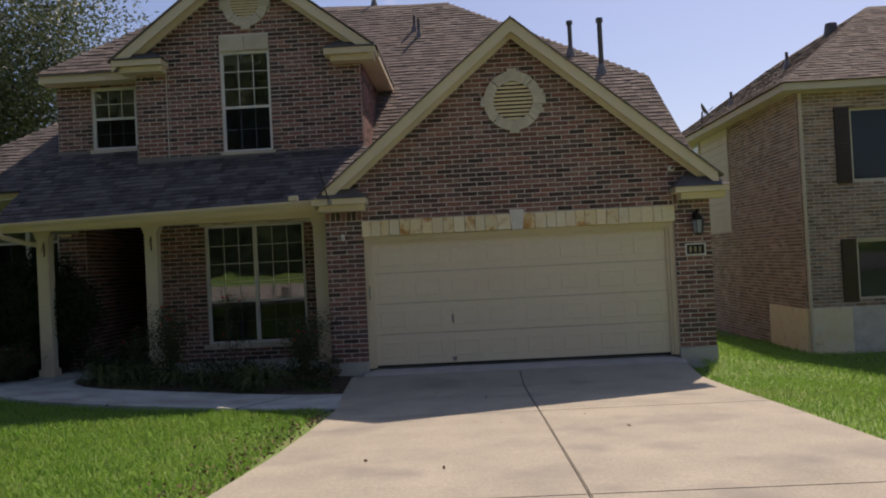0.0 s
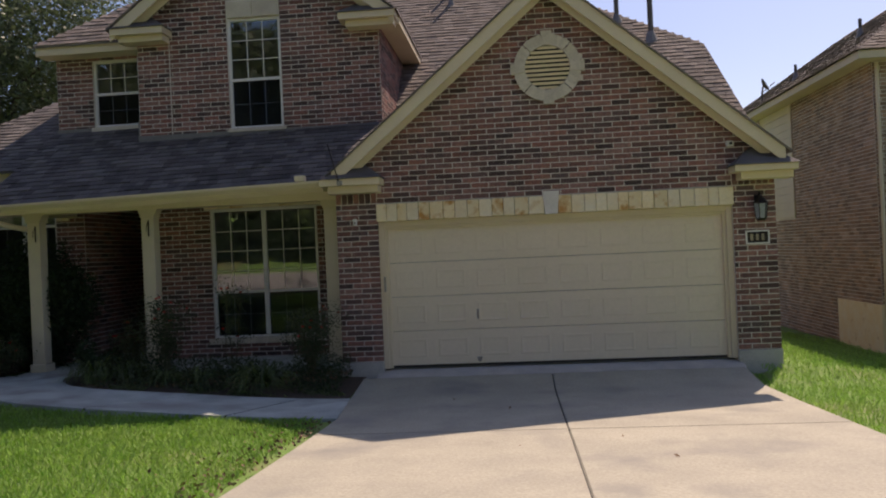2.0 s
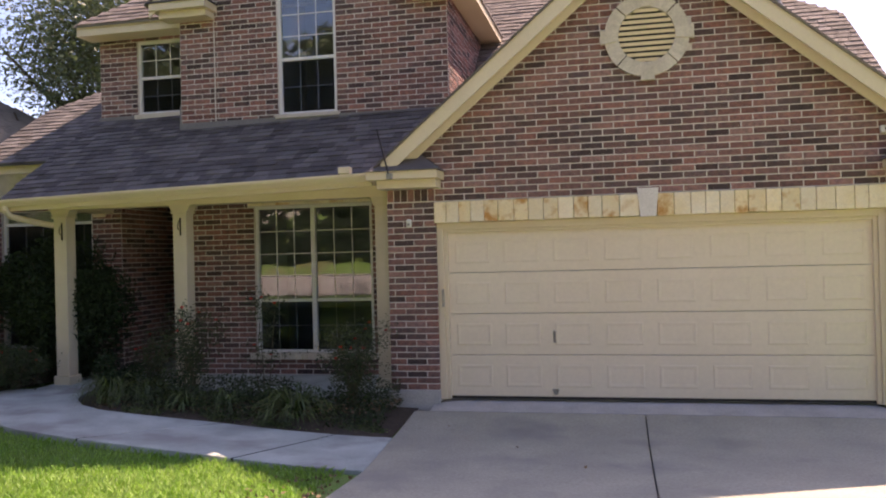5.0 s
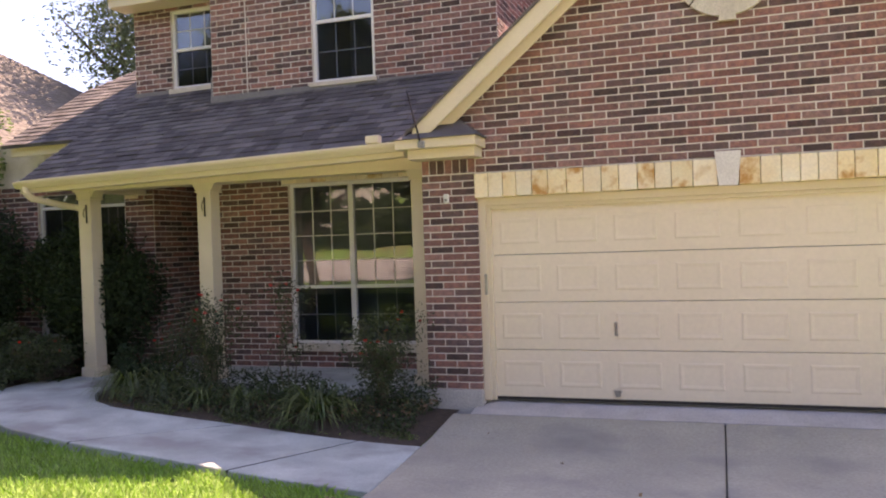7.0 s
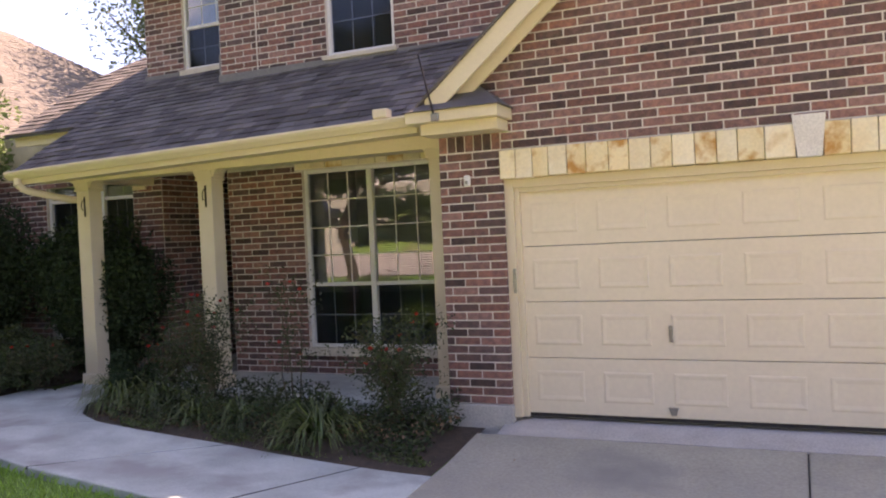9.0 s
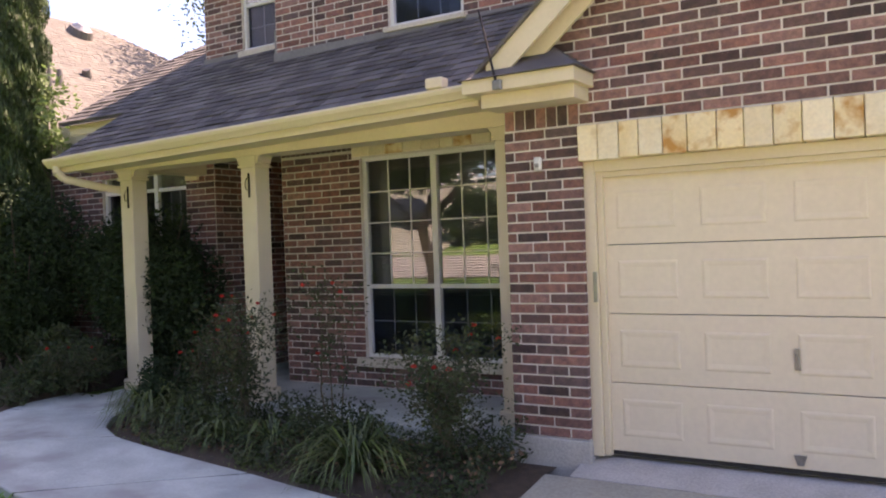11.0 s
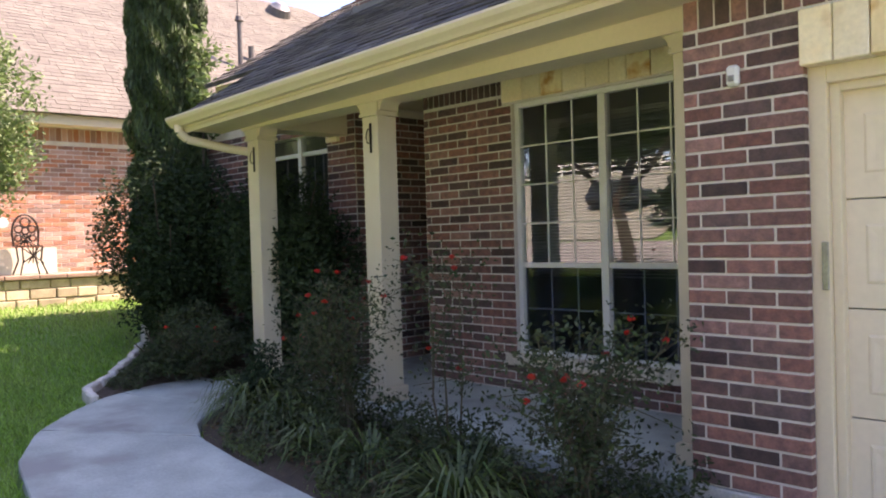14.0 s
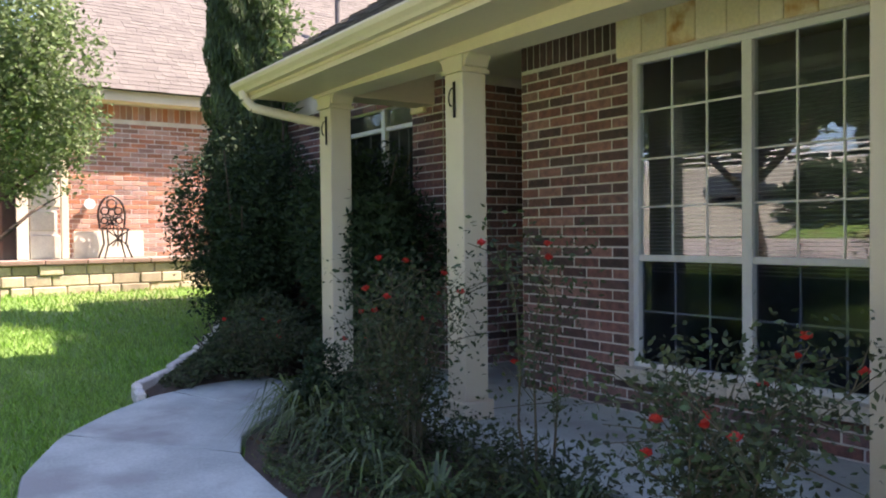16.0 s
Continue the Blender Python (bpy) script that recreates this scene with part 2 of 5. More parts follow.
def box(bm, x0, x1, y0, y1, z0, z1, bevel=0.0):
    vs = [bm.verts.new(p) for p in ((x0, y0, z0), (x1, y0, z0), (x1, y1, z0), (x0, y1, z0), (x0, y0, z1), (x1, y0, z1), (x1, y1, z1), (x0, y1, z1))]
    fs = [bm.faces.new([vs[i] for i in f]) for f in ((0, 3, 2, 1), (4, 5, 6, 7), (0, 1, 5, 4), (1, 2, 6, 5), (2, 3, 7, 6), (3, 0, 4, 7))]
    if bevel:
        edges = list({e for f in fs for e in f.edges})
        bmesh.ops.bevel(bm, geom=edges, offset=bevel, segments=1, affect="EDGES")
    return bm


def boxes(*dims, bevel=0.0):
    bm = bmesh.new()
    for d in dims:
        box(bm, *d, bevel=bevel)
    return bm


def prism(bm, poly, y0, y1):
    """A polygon in x, z (any winding) drawn out from y0 to y1."""
    a = [bm.verts.new((x, y0, z)) for x, z in poly]
    b = [bm.verts.new((x, y1, z)) for x, z in poly]
    fs = [bm.faces.new(a), bm.faces.new(b[::-1])]
    n = len(poly)
    for i in range(n):
        fs.append(bm.faces.new((a[i], b[i], b[(i + 1) % n], a[(i + 1) % n])))
    bmesh.ops.recalc_face_normals(bm, faces=fs)
    return bm


def slab(bm, pts, thick):
    """A planar polygon in space with a thickness, below it."""
    a = [bm.verts.new(p) for p in pts]
    b = [bm.verts.new((p[0], p[1], p[2] - thick)) for p in pts]
    fs = [bm.faces.new(a), bm.faces.new(b[::-1])]
    n = len(pts)
    for i in range(n):
        fs.append(bm.faces.new((a[i], b[i], b[(i + 1) % n], a[(i + 1) % n])))
    bmesh.ops.recalc_face_normals(bm, faces=fs)
    return bm


def rod(bm, a, b, r0, r1=None, sides=8):
    a, b = Vector(a), Vector(b)
    d = b - a
    q = d.to_track_quat("Z", "Y").to_matrix()
    r1 = r0 if r1 is None else r1
    ring = [[bm.verts.new(p + q @ Vector((r * math.cos(k), r * math.sin(k), 0))) for k in [2 * math.pi * i / sides for i in range(sides)]] for p, r in ((a, r0), (b, r1))]
    for i in range(sides):
        j = (i + 1) % sides
        bm.faces.new((ring[0][i], ring[0][j], ring[1][j], ring[1][i]))
    bm.faces.new(ring[0][::-1])
    bm.faces.new(ring[1])
    return bm


def pipe_path(bm, pts, r, sides=8):
    for a, b in zip(pts, pts[1:]):
        rod(bm, a, b, r, r, sides)
    return bm


def raw_mesh(name, verts, faces_per, mat, parent=None):
    """verts: array of n x k x 3, one k-sided face each; one joined mesh."""
    n, k = verts.shape[:2]
    me = bpy.data.meshes.new(name)
    me.vertices.add(n * k)
    me.vertices.foreach_set("co", verts.reshape(-1).astype(np.float32))
    me.loops.add(n * k)
    me.loops.foreach_set("vertex_index", np.arange(n * k, dtype=np.int32))
    me.polygons.add(n)
    me.polygons.foreach_set("loop_start", np.arange(0, n * k, k, dtype=np.int32))
    me.materials.append(mat)
    me.update(calc_edges=True)
    me.validate()
    ob = new(name, me)
    if parent:
        ob.parent = parent
    return ob


# brick courses: 254 x 76 mm with the joint
def walled(label, dims, first=None):
    """One wall of several panels: the first carries the rest."""
    w = first or part("wall", boxes(dims[0]), MORTAR, house, label)
    for d in dims if first else dims[1:]:
        part("wall_panel", boxes(d), MORTAR, w)
    return w


BL, BH, JOINT, PROUD = 0.254, 0.0762, 0.0128, 0.006
rng = random.Random(11)
BRICK_MESHES = {}


def brick_mesh(w, h, d, mat):
    key = (round(w, 2), round(h, 3), round(d, 3), mat.name)
    if key not in BRICK_MESHES:
        bm = boxes((-key[0] / 2, key[0] / 2, 0, d, -h / 2, h / 2), bevel=0.003)
        me = bpy.data.meshes.new("brick")
        bm.to_mesh(me)
        bm.free()
        me.materials.append(mat)
        BRICK_MESHES[key] = me
    return BRICK_MESHES[key]


def courses(z0, z1, spans, phase=0.0):
    """Running bond between z0 and z1; spans(z) gives the x stretches of a course. Yields x0, x1, z centre."""
    n = int((z1 - z0) / BH + 0.3)
    for i in range(n):
        zc = z0 + (i + 0.5) * BH
        off = phase + (0.5 * BL if i % 2 else 0.0)
        for s0, s1 in spans(zc):
            x = s0 - ((s0 - off) % BL)
            while x < s1 - 0.02:
                a, b = max(x, s0), min(x + BL, s1)
                # a sliver at either end joins its neighbour
                if b - a > 0.05:
                    a, b = (s0 if a - s0 <= 0.05 else a), (s1 if s1 - b <= 0.05 else b)
                    yield a + JOINT / 2, b - JOINT / 2, zc
                x += BL


SECOND_TONE = {BRICK.name: DARK_BRICK}


def lay(wall, bricks, plane, mat, near=None, depth=0.05):
    """Bricks onto a wall. plane(u, w, z) gives the place of a point u along, w out of the wall. near(u, z): laid singly, up to 300."""
    singles, rest = [], []
    for b in bricks:
        (singles if near and len(singles) < 300 and near(0.5 * (b[0] + b[1]), b[2]) else rest).append(b)
    p0, p1 = Vector(plane(0, 0, 0)), Vector(plane(1, 0, 0))
    turn = math.degrees(math.atan2(p1.y - p0.y, p1.x - p0.x))
    for a, b, z in singles:
        tone = SECOND_TONE[mat.name] if mat.name in SECOND_TONE and rng.random() < 0.34 else mat
        o = new("brick", brick_mesh(b - a, BH - JOINT, depth, tone))
        o.parent = wall
        c = plane((a + b) / 2, PROUD + rng.uniform(-0.0015, 0.0015), z)
        o.matrix_basis = pose(*c, 0, 0, turn)
    if rest:
        vs = []
        h = (BH - JOINT) / 2
        for a, b, z in rest:
            w = PROUD + rng.uniform(-0.0015, 0.0015)
            e = 0.003
            f = [plane(u, w, zz) for u, zz in ((a + e, z - h + e), (b - e, z - h + e), (b - e, z + h - e), (a + e, z + h - e))]
            k = [plane(u, 0.0, zz) for u, zz in ((a, z - h), (b, z - h), (b, z + h), (a, z + h))]
            vs.append(f + k)
        n = len(vs)
        me = bpy.data.meshes.new("brickwork")
        idx = np.array(((0, 1, 2, 3), (0, 4, 5, 1), (1, 5, 6, 2), (2, 6, 7, 3), (3, 7, 4, 0)))
        faces = (idx[None] + (np.arange(n) * 8)[:, None, None]).reshape(-1, 4)
        me.from_pydata(np.array(vs).reshape(-1, 3).tolist(), [], faces.tolist())
        me.materials.append(mat)
        if mat.name in SECOND_TONE:
            me.materials.append(SECOND_TONE[mat.name])
            second = [int(rng.random() < 0.34) for k in range(n)]
            me.polygons.foreach_set("material_index", np.repeat(second, 5))
        o = new("brickwork", me)
        o.parent = wall
        tagged(o, kind="stuff")


def facing(y):
    return lambda u, w, z: (u, y - w, z)


def side_facing(x, sign):
    """A wall that runs along y and faces sign * x; u runs so that the bricks face outwards."""
    return lambda u, w, z: (x + sign * w, u * sign, z)


# shingles in lapped courses on a sloping plane
def shingles(name, parent, mat, origin, along, up, rows, width, singles=0, tab=(0.11, 0.28), step=0.142, thick=0.013):
    """rows: number of courses; width(v) gives the start and end along the eave at slope distance v."""
    o, a, u = Vector(origin), Vector(along).normalized(), Vector(up).normalized()
    nrm = a.cross(u).normalized()
    if nrm.z < 0:
        nrm = -nrm
    count, vs = 0, []
    for i in range(rows):
        v = i * step
        s0, s1 = width(v + step * 0.5)
        x = s0
        while x < s1 - 0.02:
            w = min(rng.uniform(*tab), s1 - x)
            t = thick * rng.uniform(0.6, 1.5)
            lift = rng.uniform(0, 0.003)
            lo = v - rng.uniform(0, 0.012)
            pts = [o + a * p + u * q + nrm * r for p, q, r in ((x + 0.003, lo, t + lift), (x + w - 0.003, lo, t + lift), (x + w - 0.003, v + step + 0.02, 0.002), (x + 0.003, v + step + 0.02, 0.002),
                                                              (x + 0.003, lo, -0.004), (x + w - 0.003, lo, -0.004))]
            faces = ((0, 1, 2, 3), (4, 5, 1, 0), (4, 0, 3), (5, 2, 1))
            if count < singles:
                me = bpy.data.meshes.new("shingle")
                me.from_pydata([tuple(p) for p in pts], [], faces)
                me.materials.append(mat)
                s = new("shingle", me)
                s.parent = parent
                count += 1
            else:
                vs.append([tuple(p) for p in pts])
            x += w
    if vs:
        n = len(vs)
        allf = []
        for k in range(n):
            allf += [tuple(i + 6 * k for i in f) for f in faces]
        me = bpy.data.meshes.new(name)
        me.from_pydata([p for q in vs for p in q], [], allf)
        me.materials.append(mat)
        s = new(name, me)
        s.parent = parent
        tagged(s, kind="stuff")


# ---- ground ----
def smooth(a, b, x):
    t = min(1.0, max(0.0, (x - a) / (b - a)))
    return t * t * (3 - 2 * t)


DRIVE = [(-60, 9.0), (-25, 4.2), (-15, 0.9), (-9, 0.12), (-5, 0.16), (0, 0.17), (5, 0.08), (8, -0.05), (10, -0.15), (11.3, -0.2), (12.3, -0.08), (12.6, -0.06), (16, -0.05), (60, -0.3)]


def drive_z(y):
    for (y0, z0), (y1, z1) in zip(DRIVE, DRIVE[1:]):
        if y <= y1:
            return z0 + (z1 - z0) * max(0.0, (y - y0)) / (y1 - y0)
    return DRIVE[-1][1]


def ground_z(x, y):
    z = drive_z(min(y, 11.3)) if x < 5.2 else drive_z(y)
    z += smooth(0.5, 5.5, -x) * smooth(6, 11.5, y) * 0.22
    z += smooth(5.5, 12, -x) * smooth(-2, 10, y) * 0.50
    z -= smooth(5.2, 9.5, x) * smooth(4, 15, y) * 0.65
    return z


def sheet(name, xs, ys, mat, lift=0.0):
    bm = bmesh.new()
    grid = [[bm.verts.new((x, y, ground_z(x, y) + lift)) for y in ys] for x in xs]
    for i in range(len(xs) - 1):
        for j in range(len(ys) - 1):
            f = bm.faces.new((grid[i][j], grid[i + 1][j], grid[i + 1][j + 1], grid[i][j + 1]))
            f.smooth = True
    return link_mesh(name, bm, mat)


def steps(*runs):
    out = []
    for a, b, n in runs:
        out += [a + (b - a) * i / n for i in range(n)]
    return out + [runs[-1][1]]


ground = sheet("ground", steps((-900, -60, 6), (-60, -20, 10), (-20, 12, 80), (12, 60, 16), (60, 900, 6)), steps((-900, -60, 6), (-60, -20, 16), (-20, 20, 100), (20, 60, 10), (60, 900, 6)), LAWN, -0.03)
tagged(ground, "green lawn with thin patches on gently sloping soil", "ground", kind="structure")

driveway = new("driveway")
tagged(driveway, "sunlit pale concrete driveway with a dark centre joint and stains", "driveway", kind="structure")


def drive_left(y):
    return float(np.interp(y, (-8, 5, 6.5, 8, 9.6, 11.2), (-0.75, -0.33, -0.19, -0.13, -0.12, -0.31)))


def concrete_slab(parent, x0, x1, y0, y1, name="slab", mat=CONCRETE):
    """A slab of driveway that follows the fall of the ground."""
    bm = bmesh.new()
    n = max(2, int((y1 - y0) / 0.35))
    rows = []
    for i in range(n + 1):
        y = y0 + (y1 - y0) * i / n
        z = drive_z(y) + 0.012
        rows.append([bm.verts.new((x, y, zz)) for x, zz in ((x0(y), z), (x1(y), z), (x1(y), z - 0.12), (x0(y), z - 0.12))])
    for r, s in zip(rows, rows[1:]):
        for k in range(4):
            bm.faces.new((r[k], r[(k + 1) % 4], s[(k + 1) % 4], s[k]))
    bm.faces.new(rows[0][::-1])
    bm.faces.new(rows[-1])
    bmesh.ops.recalc_face_normals(bm, faces=bm.faces)
    bmesh.ops.bevel(bm, geom=[e for e in bm.edges if len(e.link_faces) == 2 and e.calc_face_angle(0) > 1.0], offset=0.008, segments=2, affect="EDGES")
    return part(name, bm, mat, parent)


ROWS_Y = [(-7.0, -3.0), (-3.0, 0.9), (0.9, 4.75), (4.75, 8.6), (8.6, 12.16)]
for ya, yb in ROWS_Y:
    concrete_slab(driveway, drive_left, lambda y: 2.352, ya + 0.002, yb - 0.002)
    concrete_slab(driveway, lambda y: 2.364, lambda y: 4.97, ya + 0.002, yb - 0.002)
joint = bmesh.new()
for ya, yb in ((-7, -3), (-3, 0), (0, 5), (5, 8), (8, 10), (10, 11.3), (11.3, 12.15)):
    slab(joint, [(2.35, ya, drive_z(ya) - 0.002), (2.366, ya, drive_z(ya) - 0.002), (2.366, yb, drive_z(yb) - 0.002), (2.35, yb, drive_z(yb) - 0.002)], 0.05)
part("centre_joint", joint, RUBBER, driveway, "dark expansion joint")
part("apron", slab(bmesh.new(), [(-0.12, 12.165, -0.085), (5.0, 12.165, -0.085), (5.0, 12.75, 0.0), (-0.12, 12.75, 0.0)], 0.2), SLAB, driveway, "raised garage slab edge")

# walkway: inner edge (house side) and outer edge (lawn side)
WALK_OUT = [(-0.125, 9.62), (-2.0, 9.92), (-3.3, 10.02), (-4.15, 10.18), (-4.85, 10.50), (-5.42, 10.95), (-5.80, 11.35), (-6.05, 11.85), (-6.08, 12.44)]
WALK_IN = [(-0.30, 11.17), (-1.2, 11.23), (-2.35, 11.29), (-3.3, 11.28), (-3.9, 11.32), (-4.28, 11.48), (-4.55, 11.76), (-4.72, 12.05), (-4.80, 12.44)]


def walk_z(x, y):
    t = smooth(0.3, 5.2, -x)
    return (1 - t) * drive_z(y) + t * 0.06 + 0.014


walkway = new("walkway")
tagged(walkway, "curved grey concrete front walk with weathered stains", "walkway", kind="structure")


def lerp2(line, s):
    i = min(int(s), len(line) - 2)
    f = s - i
    return (line[i][0] * (1 - f) + line[i + 1][0] * f, line[i][1] * (1 - f) + line[i + 1][1] * f)


def walk_piece(s0, s1):
    bm = bmesh.new()
    rows = []
    n = max(3, int((s1 - s0) * 5))
    for i in range(n + 1):
        s = s0 + (s1 - s0) * i / n
        a, b = lerp2(WALK_OUT, s), lerp2(WALK_IN, s)
        row = []
        for k in range(5):
            f = k / 4
            p = (a[0] * (1 - f) + b[0] * f, a[1] * (1 - f) + b[1] * f)
            row.append((*p, walk_z(*p)))
        rows.append([bm.verts.new(p) for p in row] + [bm.verts.new((p[0], p[1], p[2] - 0.1)) for p in row[::-1]])
    m = len(rows[0])
    for r, s in zip(rows, rows[1:]):
        for k in range(m):
            bm.faces.new((r[k], r[(k + 1) % m], s[(k + 1) % m], s[k]))
    bm.faces.new(rows[0][::-1])
    bm.faces.new(rows[-1])
    bmesh.ops.recalc_face_normals(bm, faces=bm.faces)
    bmesh.ops.bevel(bm, geom=[e for e in bm.edges if len(e.link_faces) == 2 and e.calc_face_angle(0) > 1.0], offset=0.008, segments=1, affect="EDGES")
    return part("slab", bm, WALK_CONCRETE, walkway)


for s0, s1 in ((0.0, 0.72), (0.735, 1.98), (1.995, 4.1), (4.115, 6.4), (6.415, 8.0)):
    walk_piece(s0, s1)

for sj in (0.7275, 1.9875, 4.1075, 6.4075):
    (ax, ay), (bx, by) = lerp2(WALK_OUT, sj), lerp2(WALK_IN, sj)
    part("joint", rod(bmesh.new(), (ax, ay, walk_z(ax, ay) - 0.012), (bx, by, walk_z(bx, by) - 0.012), 0.012, 0.012, 4), RUBBER, walkway)

# planting beds
bed = bmesh.new()
bed_pts = [(-0.34, 11.19), (-1.2, 11.25), (-2.35, 11.31), (-3.3, 11.30), (-3.9, 11.34), (-4.26, 11.50), (-4.53, 11.78), (-4.70, 12.06), (-4.78, 12.46), (-0.6, 12.46), (-0.6, 12.36), (-0.3, 12.36)]
vs = [bed.verts.new((x, y, walk_z(x, y) - 0.03)) for x, y in bed_pts]
mid = bed.verts.new((-2.2, 11.95, 0.04))
for i in range(len(vs)):
    bed.faces.new((vs[i], vs[(i + 1) % len(vs)], mid))
tagged(link_mesh("planting_bed", bed, SOIL), "dark mulch planting bed along the porch", "bed", kind="structure")
bed = bmesh.new()
left_pts = [(-6.10, 12.5), (-6.07, 11.86), (-5.83, 11.36), (-6.2, 11.40), (-6.7, 11.80), (-7.4, 12.28), (-8.1, 12.75), (-8.9, 13.1), (-9.4, 13.4), (-9.6, 13.8), (-6.06, 13.8)]
vs = [bed.verts.new((x, y, max(ground_z(x, y) - 0.01, 0.045))) for x, y in left_pts]
mid = bed.verts.new((-7.2, 12.9, 0.42))
for i in range(len(vs)):
    bed.faces.new((vs[i], vs[(i + 1) % len(vs)], mid))
tagged(link_mesh("side_bed", bed, SOIL), "dark mulch bed under the large shrub", "bed", kind="structure")

edging = new("garden_edging")
tagged(edging, "pale painted stone edging round the side bed", "edging", kind="structure")
line = [(-5.80, 11.27), (-6.2, 11.34), (-6.7, 11.76), (-7.4, 12.24), (-8.1, 12.72), (-8.9, 13.06), (-9.5, 13.4)]
for i in range(len(line) - 1):
    a, b = Vector(line[i]), Vector(line[i + 1])
    n = max(2, int((b - a).length / 0.30))
    for k in range(n):
        p, q = a.lerp(b, (k + 0.04) / n), a.lerp(b, (k + 0.96) / n)
        c = (p + q) / 2
        l = (q - p).length / 2
        o = part("edging_stone", boxes((-l, l, -0.04, 0.04, -0.06, 0.085 + rng.uniform(-0.01, 0.01)), bevel=0.015), WHITE_STONE, edging)
        o.matrix_basis = pose(c.x, c.y, ground_z(c.x, c.y), 0, 0, math.degrees(math.atan2(q.y - p.y, q.x - p.x)) + rng.uniform(-4, 4))

# ---- the brick house ----
FY = 12.4  # brick face of the garage front
WY = 13.85  # brick face behind the porch
UY = 13.9  # brick face of the upper gable
LY = 14.5  # brick face of the upper left wing
house = thing("house", "two-storey dark brick house with cream trim and grey shingle roofs", "house")

GABLE_X, APEX_Z, PITCH = 2.49, 5.30, 0.835


def gable_top(x):
    return APEX_Z - abs(x - GABLE_X) * PITCH


# garage front wall with its opening
wall = link_mesh("wall", prism(bmesh.new(), [(-0.65, 0.12), (-0.05, 0.12), (-0.05, 2.40), (4.96, 2.40), (4.96, 0.12), (5.54, 0.12), (5.54, gable_top(5.54)), (GABLE_X, APEX_Z), (-0.65, gable_top(-0.65))], FY, FY + 0.16), MORTAR, house, "dark red-brown brick garage front with pale mortar")


def front_spans(z):
    half = (APEX_Z - z) / PITCH - 0.02
    lo, hi = max(-0.65, GABLE_X - half), min(5.54, GABLE_X + half)
    if z < 2.40:
        return [(-0.656, -0.042), (4.952, 5.546)]
    if 2.42 < z < 2.60:
        return [(-0.05, 4.96)]
    return [(lo, hi)]


pier_bricks = list(courses(0.12, APEX_Z - 0.02, front_spans, 0.06))
pier_bricks = [b for b in pier_bricks if math.hypot((b[0] + b[1]) / 2 - GABLE_X, b[2] - 4.21) > 0.42]
FRONT_BRICKS = (wall, pier_bricks, facing(FY), BRICK, lambda u, z: (u < 0.0 and z < 2.45) or (u < 1.6 and 2.4 < z < 3.6))
front_wall = wall
# soldier course above the piers
for x0, x1 in ((-0.65, -0.05), (4.96, 5.54)):
    n = 7
    for k in range(n):
        a = x0 + (x1 - x0) * k / n
        b = x0 + (x1 - x0) * (k + 1) / n
        part("soldier_brick", boxes((a + 0.005, b - 0.005, FY - PROUD, FY + 0.05, 2.415, 2.61), bevel=0.003), DARK_BRICK if k % 3 else BRICK, wall)
for d in ((-0.665, -0.045, FY - 0.02, FY + 0.3, -0.3, 0.115), (4.955, 5.55, FY - 0.02, FY + 0.3, -0.5, 0.115)):
    part("foundation", boxes(d, bevel=0.008), SLAB, house, "grey concrete foundation ledge")
# jambs: brick returns, painted trim
part("garage_frame", boxes((-0.05, 0.03, FY + 0.05, FY + 0.20, 0.0, 2.14), (4.88, 4.96, FY + 0.05, FY + 0.20, 0.0, 2.14), (0.03, 4.88, FY + 0.05, FY + 0.20, 2.06, 2.14),
                           (0.03, 0.075, FY + 0.085, FY + 0.20, 0.0, 2.06), (4.835, 4.88, FY + 0.085, FY + 0.20, 0.0, 2.06), (0.075, 4.835, FY + 0.085, FY + 0.20, 2.02, 2.06), bevel=0.004), CREAM, house, "cream painted garage door frame")

# stone lintel over the garage door
lintel = new("garage_lintel")
lintel.parent = house
lintel["label"] = "cream and rust limestone lintel with a keystone"
xs = [-0.06]
while xs[-1] < 2.2:
    xs.append(xs[-1] + rng.uniform(0.14, 0.20))
xs[-1] = 2.36
right = [2.55]
while right[-1] < 4.8:
    right.append(right[-1] + rng.uniform(0.14, 0.20))
right[-1] = 4.975
for run in (xs, right):
    for a, b in zip(run, run[1:]):
        part("stone", boxes((a + 0.003, b - 0.003, FY - 0.035 + rng.uniform(-0.004, 0.004), FY + 0.12, 2.142 + rng.uniform(-0.004, 0.003), 2.395), bevel=0.006), RUST_STONE if rng.random() < 0.28 else LIMESTONE, lintel)
ks = prism(bmesh.new(), [(2.37, 2.135), (2.54, 2.135), (2.575, 2.46), (2.335, 2.46)], FY - 0.055, FY + 0.12)
part("keystone", ks, WHITE_STONE, lintel, "pale keystone")

# unseen backing, added so no light leaks between the door sections
part("garage_light_block", boxes((-0.05, 4.96, FY + 0.205, FY + 0.26, -0.05, 2.46), (0.0, 4.9, FY + 0.125, FY + 0.205, 2.142, 2.40)), INTERIOR, house, "unseen backing added behind the garage door against light leaks")
